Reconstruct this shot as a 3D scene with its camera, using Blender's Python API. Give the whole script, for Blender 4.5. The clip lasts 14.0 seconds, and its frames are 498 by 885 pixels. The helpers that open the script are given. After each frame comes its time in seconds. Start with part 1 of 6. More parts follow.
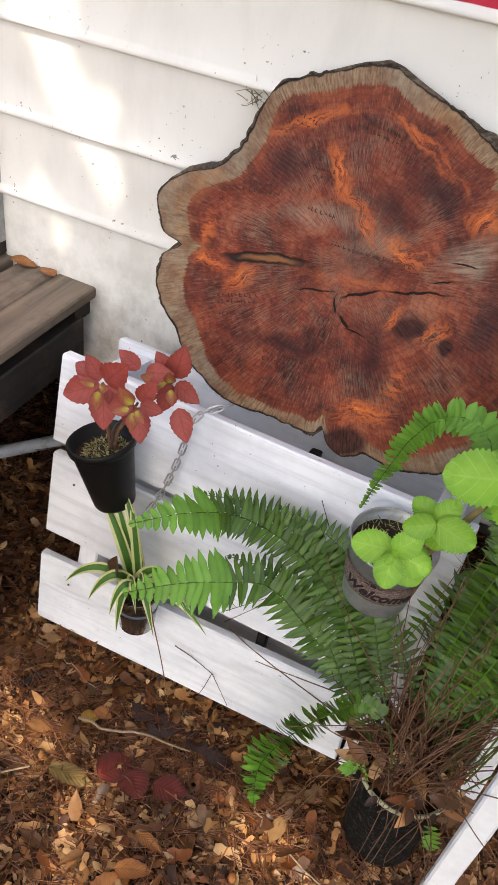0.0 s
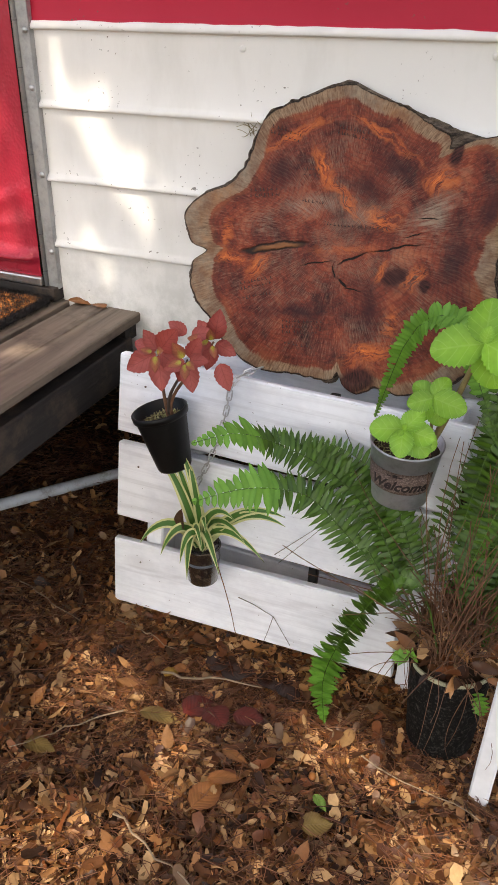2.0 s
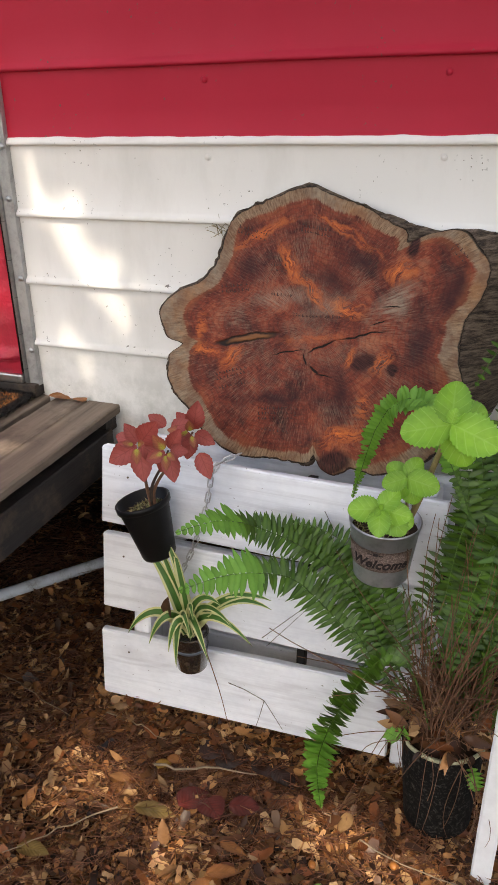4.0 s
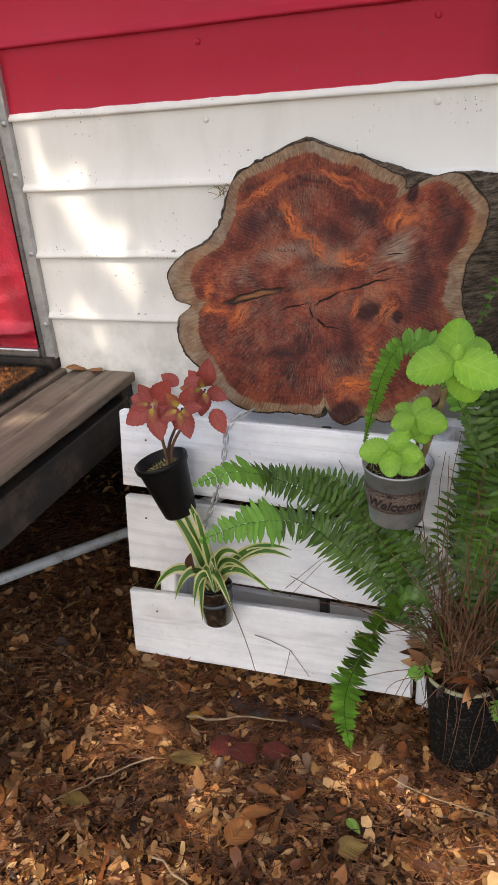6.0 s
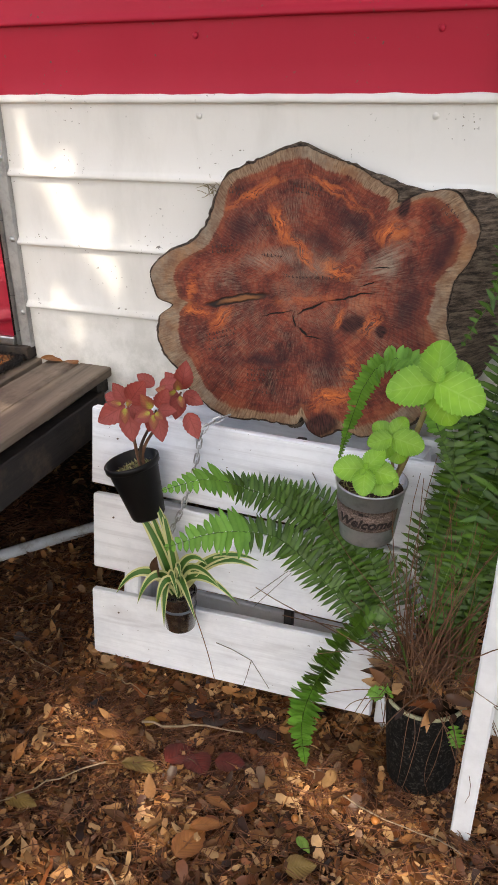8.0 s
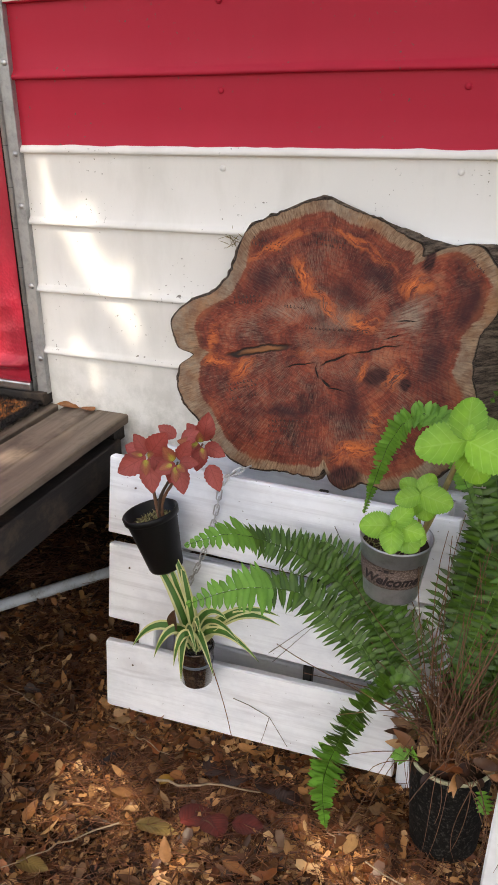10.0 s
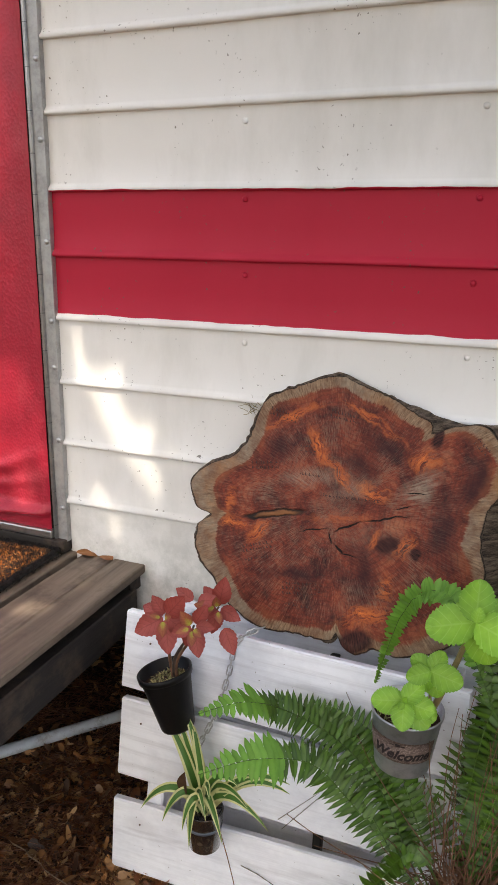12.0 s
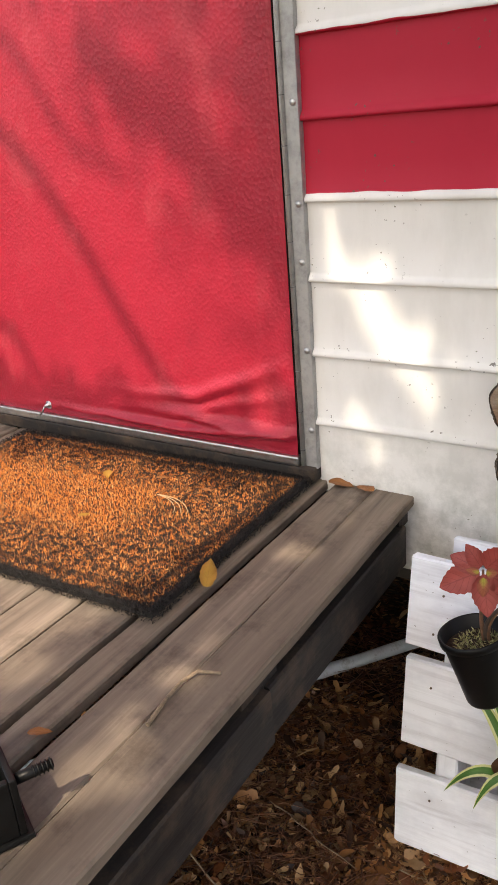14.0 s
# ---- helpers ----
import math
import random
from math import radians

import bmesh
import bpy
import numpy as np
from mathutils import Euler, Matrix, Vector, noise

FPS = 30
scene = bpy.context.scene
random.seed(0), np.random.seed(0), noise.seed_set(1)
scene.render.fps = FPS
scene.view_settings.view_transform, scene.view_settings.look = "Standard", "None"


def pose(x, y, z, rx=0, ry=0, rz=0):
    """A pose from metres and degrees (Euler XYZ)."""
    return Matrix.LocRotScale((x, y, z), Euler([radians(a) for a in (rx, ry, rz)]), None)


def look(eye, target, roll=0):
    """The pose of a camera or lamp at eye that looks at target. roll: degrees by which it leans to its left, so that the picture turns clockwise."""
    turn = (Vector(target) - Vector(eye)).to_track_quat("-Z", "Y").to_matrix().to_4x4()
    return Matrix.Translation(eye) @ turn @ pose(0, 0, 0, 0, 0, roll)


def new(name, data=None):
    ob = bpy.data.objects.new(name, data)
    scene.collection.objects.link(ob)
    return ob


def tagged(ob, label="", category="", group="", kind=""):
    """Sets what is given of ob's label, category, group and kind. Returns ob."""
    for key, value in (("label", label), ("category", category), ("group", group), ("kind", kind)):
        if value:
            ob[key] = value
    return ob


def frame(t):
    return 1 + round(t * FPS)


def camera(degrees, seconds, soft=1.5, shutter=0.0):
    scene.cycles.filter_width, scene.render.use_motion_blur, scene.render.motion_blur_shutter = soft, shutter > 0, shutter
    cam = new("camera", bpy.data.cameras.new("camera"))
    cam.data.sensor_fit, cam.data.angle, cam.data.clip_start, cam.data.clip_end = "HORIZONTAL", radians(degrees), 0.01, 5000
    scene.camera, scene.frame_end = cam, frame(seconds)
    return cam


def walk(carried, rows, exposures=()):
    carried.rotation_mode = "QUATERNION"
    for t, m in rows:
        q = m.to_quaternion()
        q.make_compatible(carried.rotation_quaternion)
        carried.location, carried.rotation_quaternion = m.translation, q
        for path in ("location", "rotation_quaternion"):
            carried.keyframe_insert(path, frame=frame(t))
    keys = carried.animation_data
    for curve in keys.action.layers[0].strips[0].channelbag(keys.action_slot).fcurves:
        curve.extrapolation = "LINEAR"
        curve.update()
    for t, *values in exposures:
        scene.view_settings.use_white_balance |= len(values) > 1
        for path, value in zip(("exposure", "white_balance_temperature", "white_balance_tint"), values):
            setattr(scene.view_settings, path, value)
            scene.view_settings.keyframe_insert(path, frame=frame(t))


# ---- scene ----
cam = camera(34.2, 14.0, 1.0)
PATH = [
    (0, (0.478, -1.015, 1.233), (-0.089, 0.441, -0.015), 9.0),
    (0.5, (0.469, -1.111, 1.193), (-0.104, 0.501, 0.158), 8.3),
    (1, (0.547, -1.221, 1.161), (-0.074, 0.439, 0.235), 7.6),
    (1.5, (0.612, -1.305, 1.119), (-0.087, 0.272, 0.108), 0.4),
    (2, (0.626, -1.339, 1.138), (-0.099, 0.242, 0.151), 0.2),
    (2.5, (0.631, -1.338, 1.144), (-0.105, 0.271, 0.212), 0.3),
    (3, (0.631, -1.341, 1.167), (-0.097, 0.317, 0.316), -1.4),
    (3.2, (0.625, -1.341, 1.175), (-0.101, 0.33, 0.348), -1.4),
    (5.3, (0.665, -1.402, 1.146), (-0.034, 0.284, 0.329), -3.2),
    (5.5, (0.666, -1.4, 1.142), (-0.065, 0.265, 0.31), -4.5),
    (6, (0.669, -1.399, 1.136), (-0.093, 0.24, 0.281), -5.8),
    (6.5, (0.673, -1.386, 1.14), (-0.069, 0.254, 0.268), -4.4),
    (7, (0.66, -1.374, 1.146), (-0.061, 0.269, 0.263), -3.2),
    (7.5, (0.665, -1.367, 1.15), (-0.052, 0.275, 0.261), -2.2),
    (7.7, (0.664, -1.366, 1.147), (-0.044, 0.282, 0.261), -1.5),
    (9.8, (0.628, -1.361, 1.161), (-0.083, 0.322, 0.347), -1.1),
    (10, (0.619, -1.354, 1.166), (-0.103, 0.333, 0.371), -0.9),
    (10.5, (0.603, -1.36, 1.168), (-0.123, 0.332, 0.387), 0.0),
    (11, (0.613, -1.359, 1.176), (-0.119, 0.334, 0.402), -0.2),
    (11.5, (0.615, -1.355, 1.222), (-0.134, 0.376, 0.556), -1.3),
    (12, (0.616, -1.381, 1.272), (-0.16, 0.382, 0.735), 0.3),
    (12.5, (0.568, -1.397, 1.227), (-0.275, 0.314, 0.625), 0.6),
    (13, (0.597, -1.384, 1.221), (-0.287, 0.279, 0.546), -2.0),
    (13.5, (0.488, -1.358, 1.216), (-0.479, 0.239, 0.498), -1.6),
    (14, (0.28, -1.235, 1.205), (-0.786, 0.285, 0.462), -5.0),
]
EXPOSURES = [(0.0, 1.62, 7500, 11), (1.0, 1.5, 7500, 11), (1.5, 1.38, 7520, 11), (2.0, 1.42, 7550, 11), (3.0, 1.38, 7550, 11), (5.5, 1.30, 7550, 11), (7.5, 1.40, 7550, 11), (10.0, 1.42, 7550, 11), (10.5, 1.44, 7550, 11), (11.0, 1.60, 7550, 11),
             (11.6, 1.61, 7500, 11), (12.4, 0.97, 7500, 11), (13.0, 1.35, 7500, 11), (13.6, 1.45, 7600, 11), (14.0, 1.36, 7700, 11)]
walk(cam, [(t, look(eye, target, roll)) for t, eye, target, roll in PATH], EXPOSURES)

# ---- world and sun ----
SUN_DIR = Vector((0.12, -0.80, 1.1)).normalized()
world = bpy.data.worlds.new("sky")
scene.world = world
world.use_nodes = True
wnt = world.node_tree
sky = wnt.nodes.new("ShaderNodeTexSky")
sky.sky_type = "NISHITA"
sky.sun_disc = False
sky.sun_elevation = math.asin(SUN_DIR.z)
sky.sun_rotation = math.atan2(SUN_DIR.x, SUN_DIR.y)
sky.air_density, sky.dust_density, sky.ozone_density = 1.0, 3.0, 1.0
wnt.links.new(sky.outputs[0], wnt.nodes["Background"].inputs[0])
wnt.nodes["Background"].inputs[1].default_value = 0.15
sun_data = bpy.data.lights.new("sun", "SUN")
sun_data.energy, sun_data.angle, sun_data.color = 1.75, radians(0.53), (1.0, 0.94, 0.85)
sun_ob = new("sun", sun_data)
sun_ob.matrix_world = look(SUN_DIR * 30, (0, 0, 0))

# ---- mesh helpers ----
RNG = random.Random(7)


def link_mesh(name, bm, mat_, parent=None, smooth=False):
    me = bpy.data.meshes.new(name)
    bm.to_mesh(me)
    bm.free()
    if mat_ is not None:
        for m_ in (mat_ if isinstance(mat_, (list, tuple)) else [mat_]):
            me.materials.append(m_)
    if smooth:
        for p in me.polygons:
            p.use_smooth = True
    ob = new(name, me)
    if parent is not None:
        ob.parent = parent
    return ob


def part(name, bm, mat_, parent, label="", smooth=False):
    ob = link_mesh(name, bm, mat_, parent, smooth)
    return tagged(ob, label) if label else ob


def thing(name, label, category, m=None, group="", kind=""):
    ob = new(name)
    ob.empty_display_size = 0.05
    if m is not None:
        ob.matrix_basis = m
    return tagged(ob, label, category, group, kind)


def pydata(name, verts, faces, mat_, parent=None, smooth=False):
    me = bpy.data.meshes.new(name)
    me.from_pydata([tuple(v) for v in verts], [], faces)
    for m_ in (mat_ if isinstance(mat_, (list, tuple)) else [mat_]):
        me.materials.append(m_)
    if smooth:
        for p in me.polygons:
            p.use_smooth = True
    ob = new(name, me)
    if parent is not None:
        ob.parent = parent
    return ob


def box(bm, lo, hi, m=None, bevel=0.0):
    c = [(a + b) / 2 for a, b in zip(lo, hi)]
    d = [abs(b - a) for a, b in zip(lo, hi)]
    made = bmesh.ops.create_cube(bm, size=1.0, matrix=Matrix.Translation(c) @ Matrix.Diagonal((*d, 1)))
    vs = made["verts"]
    if bevel:
        es = list({e for v in vs for e in v.link_edges})
        r = bmesh.ops.bevel(bm, geom=es, offset=bevel, segments=2, affect="EDGES", profile=0.6)
        vs = list({v for f in r["faces"] for v in f.verts} | {v for v in vs if v.is_valid})
    if m is not None:
        bmesh.ops.transform(bm, matrix=m, verts=vs)
    return vs


def plank(length, width, thick, seed=0, rough=0.0012, chips=0.0):
    """A sawn board along x, centred, with uneven edges and a gentle bow."""
    bm = bmesh.new()
    n = max(8, int(length / 0.03))
    ring = []
    w, h, b = width / 2, thick / 2, min(thick * 0.18, 0.003)
    prof = [(-w + b, -h), (w - b, -h), (w, -h + b), (w, h - b), (w - b, h), (-w + b, h), (-w, h - b), (-w, -h + b)]
    for i in range(n + 1):
        x = -length / 2 + length * i / n
        row = []
        for k, (py, pz) in enumerate(prof):
            d = noise.noise(Vector((x * 9, k * 3.1, seed * 7.7))) * rough + noise.noise(Vector((x * 30, k * 1.7, seed * 3.3))) * rough * 0.5
            c = 0
            if chips and (i == 0 or i == n):
                c = RNG.uniform(-chips, chips)
            row.append(bm.verts.new((x + c, py + d, pz + d * 0.6)))
        ring.append(row)
    for a, c in zip(ring, ring[1:]):
        for k in range(8):
            bm.faces.new((a[k], a[(k + 1) % 8], c[(k + 1) % 8], c[k]))
    bm.faces.new(list(reversed(ring[0])))
    bm.faces.new(ring[-1])
    bmesh.ops.recalc_face_normals(bm, faces=bm.faces)
    return bm


def lathe(bm, prof, seg=32, m=None, close=False):
    """Turns (r, z) points round z; the first and last rings are closed when r is 0."""
    rows = []
    for r, z in prof:
        rows.append([bm.verts.new((r * math.cos(2 * math.pi * k / seg), r * math.sin(2 * math.pi * k / seg), z)) for k in range(seg)] if r > 1e-6 else [bm.verts.new((0, 0, z))])
    for a, b in zip(rows, rows[1:]):
        for k in range(seg):
            q = [a[k % len(a)], a[(k + 1) % len(a)], b[(k + 1) % len(b)], b[k % len(b)]]
            q = list(dict.fromkeys(q))
            if len(q) > 2:
                bm.faces.new(q)
    if m is not None:
        bmesh.ops.transform(bm, matrix=m, verts=[v for r in rows for v in r])


def tube(bm, pts, radii, seg=6):
    pts = [Vector(p) for p in pts]
    if not isinstance(radii, (list, tuple)):
        radii = [radii] * len(pts)
    rows = []
    side = None
    for i, p in enumerate(pts):
        d = (pts[min(i + 1, len(pts) - 1)] - pts[max(i - 1, 0)]).normalized()
        if side is None:
            side = d.orthogonal().normalized()
        side = (side - d * side.dot(d)).normalized()
        up = d.cross(side)
        rows.append([bm.verts.new(p + (side * math.cos(2 * math.pi * k / seg) + up * math.sin(2 * math.pi * k / seg)) * radii[i]) for k in range(seg)])
    for a, b in zip(rows, rows[1:]):
        for k in range(seg):
            bm.faces.new((a[k], a[(k + 1) % seg], b[(k + 1) % seg], b[k]))
    bm.faces.new(list(reversed(rows[0])))
    bm.faces.new(rows[-1])


def bezier(a, b, c, d, n):
    a, b, c, d = (Vector(v) for v in (a, b, c, d))
    out = []
    for i in range(n + 1):
        t = i / n
        s = 1 - t
        out.append(a * s ** 3 + b * (3 * s * s * t) + c * (3 * s * t * t) + d * t ** 3)
    return out


# ---- materials ----
class Nodes:
    """Short-hand to wire one node material."""

    def __init__(self, name, rough=0.6, metal=0.0, spec=0.5):
        self.mat = bpy.data.materials.new(name)
        self.mat.use_nodes = True
        self.nt = self.mat.node_tree
        self.bsdf = self.nt.nodes["Principled BSDF"]
        self.bsdf.inputs["Roughness"].default_value = rough
        self.bsdf.inputs["Metallic"].default_value = metal
        self.bsdf.inputs["Specular IOR Level"].default_value = spec
        self.tc = self.nt.nodes.new("ShaderNodeTexCoord")

    def put(self, sock, v):
        if hasattr(v, "is_output"):
            self.nt.links.new(v, sock)
        elif v is not None:
            if hasattr(v, "__len__") and len(v) == 3 and sock.type == "RGBA":
                v = (*v, 1)
            sock.default_value = v

    def obj(self):
        return self.tc.outputs["Object"]

    def world(self):
        g = self.nt.nodes.new("ShaderNodeNewGeometry")
        return g.outputs["Position"]

    def attr(self, name):
        a = self.nt.nodes.new("ShaderNodeAttribute")
        a.attribute_name = name
        return a.outputs["Fac"]

    def rand(self):
        return self.nt.nodes.new("ShaderNodeObjectInfo").outputs["Random"]

    def island(self):
        return self.nt.nodes.new("ShaderNodeNewGeometry").outputs["Random Per Island"]

    def mapped(self, v, scale=(1, 1, 1), loc=(0, 0, 0), rot=0.0):
        n = self.nt.nodes.new("ShaderNodeMapping")
        self.put(n.inputs[0], v)
        n.inputs[1].default_value = loc
        n.inputs[2].default_value = (0, 0, rot)
        n.inputs[3].default_value = scale
        return n.outputs[0]

    def noise(self, v, scale, detail=4, rough=0.55, dist=0.0, col=False):
        n = self.nt.nodes.new("ShaderNodeTexNoise")
        self.put(n.inputs["Vector"], v)
        n.inputs["Scale"].default_value = scale
        n.inputs["Detail"].default_value = detail
        n.inputs["Roughness"].default_value = rough
        n.inputs["Distortion"].default_value = dist
        return n.outputs["Color" if col else "Fac"]

    def voro(self, v, scale, feature="F1", out="Distance"):
        n = self.nt.nodes.new("ShaderNodeTexVoronoi")
        n.feature = feature
        self.put(n.inputs["Vector"], v)
        n.inputs["Scale"].default_value = scale
        return n.outputs[out]

    def math(self, op, a, b=None, c=None):
        n = self.nt.nodes.new("ShaderNodeMath")
        n.operation = op
        for s, v in zip(n.inputs, (a, b, c)):
            self.put(s, v)
        return n.outputs[0]

    def vmath(self, op, a, b=None):
        n = self.nt.nodes.new("ShaderNodeVectorMath")
        n.operation = op
        self.put(n.inputs[0], a)
        self.put(n.inputs[1], b)
        return n.outputs["Value" if op in ("LENGTH", "DISTANCE", "DOT_PRODUCT") else 0]

    def sep(self, v):
        n = self.nt.nodes.new("ShaderNodeSeparateXYZ")
        self.put(n.inputs[0], v)
        return n.outputs

    def ramp(self, v, stops):
        n = self.nt.nodes.new("ShaderNodeValToRGB")
        self.put(n.inputs[0], v)
        e = n.color_ramp.elements
        while len(e) < len(stops):
            e.new(0.5)
        for el, (p, c) in zip(e, stops):
            el.position = p
            el.color = (c, c, c, 1) if not hasattr(c, "__len__") else (*c, 1)
        return n.outputs[0]

    def step(self, v, a, b, lo=0.0, hi=1.0):
        n = self.nt.nodes.new("ShaderNodeMapRange")
        self.put(n.inputs[0], v)
        n.inputs[1].default_value, n.inputs[2].default_value = a, b
        n.inputs[3].default_value, n.inputs[4].default_value = lo, hi
        return n.outputs[0]

    def mix(self, f, a, b, mode="MIX"):
        n = self.nt.nodes.new("ShaderNodeMix")
        n.data_type, n.blend_type = "RGBA", mode
        self.put(n.inputs[0], f)
        self.put(n.inputs[6], a)
        self.put(n.inputs[7], b)
        return n.outputs[2]

    def bump(self, h, strength=0.3, dist=0.002, normal=None):
        n = self.nt.nodes.new("ShaderNodeBump")
        n.inputs["Strength"].default_value = strength
        n.inputs["Distance"].default_value = dist
        self.put(n.inputs["Height"], h)
        if normal is not None:
            self.put(n.inputs["Normal"], normal)
        return n.outputs[0]

    def done(self, color=None, rough=None, normal=None, sub=0.0):
        self.put(self.bsdf.inputs["Base Color"], color)
        self.put(self.bsdf.inputs["Roughness"], rough)
        if normal is not None:
            self.put(self.bsdf.inputs["Normal"], normal)
        return self.mat


def mat_siding():
    """White enamelled metal with a dark red painted stripe, soiled."""
    n = Nodes("siding_paint", 0.55, 0, 0.3)
    p = n.world()
    x, y, z = n.sep(p)
    zz = n.math("ADD", z, n.math("MULTIPLY", n.math("SUBTRACT", n.noise(p, 14, 2), 0.5), 0.008))
    red = n.math("MULTIPLY", n.step(zz, 1.0785, 1.0795), n.step(zz, 1.321, 1.320))
    soil = n.noise(n.mapped(p, (1, 1, 0.35)), 5, 6, 0.65)
    specks = n.step(n.noise(p, 130, 2, 0.5), 0.672, 0.70)
    specks = n.math("MULTIPLY", specks, n.step(n.noise(p, 9, 2), 0.52, 0.6))
    white = n.mix(n.step(soil, 0.48, 0.75), (0.80, 0.79, 0.76), (0.66, 0.65, 0.61))
    low = n.math("MULTIPLY", n.step(z, 0.72, 0.48), n.step(n.noise(p, 16, 5, 0.7), 0.42, 0.62))
    white = n.mix(n.math("MULTIPLY", low, 0.55), white, (0.30, 0.31, 0.26))
    crim = n.mix(soil, (0.49, 0.013, 0.042), (0.42, 0.010, 0.034))
    col = n.mix(red, white, crim)
    col = n.mix(n.math("MULTIPLY", specks, 0.8), col, (0.10, 0.085, 0.06))
    h = n.math("ADD", n.noise(n.mapped(p, (1, 1, 2)), 6, 2), n.math("MULTIPLY", n.noise(p, 160, 2), 0.03))
    return n.done(col, n.step(soil, 0.3, 0.8, 0.5, 0.65), n.bump(h, 0.25, 0.006))


def mat_vinyl():
    """Red leatherette with a pebbled grain."""
    n = Nodes("red_leatherette", 0.45, 0, 0.35)
    p = n.world()
    v = n.voro(n.mapped(p, (1, 1, 0.8)), 170)
    big = n.noise(p, 3.0, 4, 0.6)
    col = n.mix(n.step(big, 0.3, 0.75), (0.41, 0.020, 0.043), (0.34, 0.015, 0.034))
    fade = n.math("MULTIPLY", n.step(n.noise(n.mapped(p, (1, 1, 0.5)), 7, 5, 0.7), 0.55, 0.8), 0.35)
    col = n.mix(fade, col, (0.56, 0.11, 0.12))
    nn = n.bump(v, 0.40, 0.0018)
    nn = n.bump(n.noise(p, 7, 3), 0.35, 0.012, nn)
    return n.done(col, n.step(n.noise(p, 40, 3), 0.3, 0.7, 0.30, 0.48), nn)


def mat_metal(name, base, rough, metal=1.0, spots=0.5):
    n = Nodes(name, rough, metal)
    p = n.obj()
    a = n.noise(p, 35, 5, 0.7)
    col = n.mix(n.math("MULTIPLY", n.step(a, 0.45, 0.7), spots), base, [c * 0.45 for c in base])
    return n.done(col, n.step(a, 0.3, 0.7, rough * 0.8, min(1, rough * 1.3)), n.bump(n.noise(p, 130, 3), 0.15, 0.001))


def mat_wood(name, light, dark, grain=26.0, rough=0.75, knots=True, relief=0.35, dirt=None, dirt_amount=0.5):
    """Sawn wood; the grain runs along the object's x axis."""
    n = Nodes(name, rough)
    off = n.math("MULTIPLY", n.rand(), 13.0)
    p = n.vmath("ADD", n.obj(), n.nt.nodes.new("ShaderNodeCombineXYZ").outputs[0])
    comb = n.nt.nodes.new("ShaderNodeCombineXYZ")
    n.put(comb.inputs[0], off)
    n.put(comb.inputs[1], off)
    p = n.vmath("ADD", n.obj(), comb.outputs[0])
    warp = n.vmath("ADD", p, n.vmath("SCALE", n.noise(n.mapped(p, (0.8, 3, 3)), 3, 2, col=True)))
    long = n.mapped(p, (1.1, grain, grain))
    fine = n.mapped(p, (6, 140, 140))
    g = n.noise(long, 1.6, 6, 0.68, 0.5)
    f = n.noise(fine, 1.0, 3, 0.6)
    col = n.ramp(g, [(0.28, dark), (0.5, [(a + b) / 2 for a, b in zip(light, dark)]), (0.68, light)])
    col = n.mix(n.step(f, 0.35, 0.75, 0.0, 0.35), col, dark)
    col = n.mix(n.math("MULTIPLY", n.rand(), 0.45), col, dark)
    h = n.math("ADD", g, n.math("MULTIPLY", f, 0.5))
    if knots:
        k = n.voro(n.mapped(p, (2.6, 7.5, 7.5)), 1.0)
        km = n.step(k, 0.16, 0.06)
        col = n.mix(n.math("MULTIPLY", km, 0.45), col, [c * 0.55 for c in dark])
    if dirt is not None:
        d = n.step(n.noise(p, 11, 6, 0.72), 0.5, 0.72)
        col = n.mix(n.math("MULTIPLY", d, dirt_amount), col, dirt)
    return n.done(col, n.step(g, 0.2, 0.8, rough + 0.1, rough - 0.1), n.bump(h, relief, 0.0025))


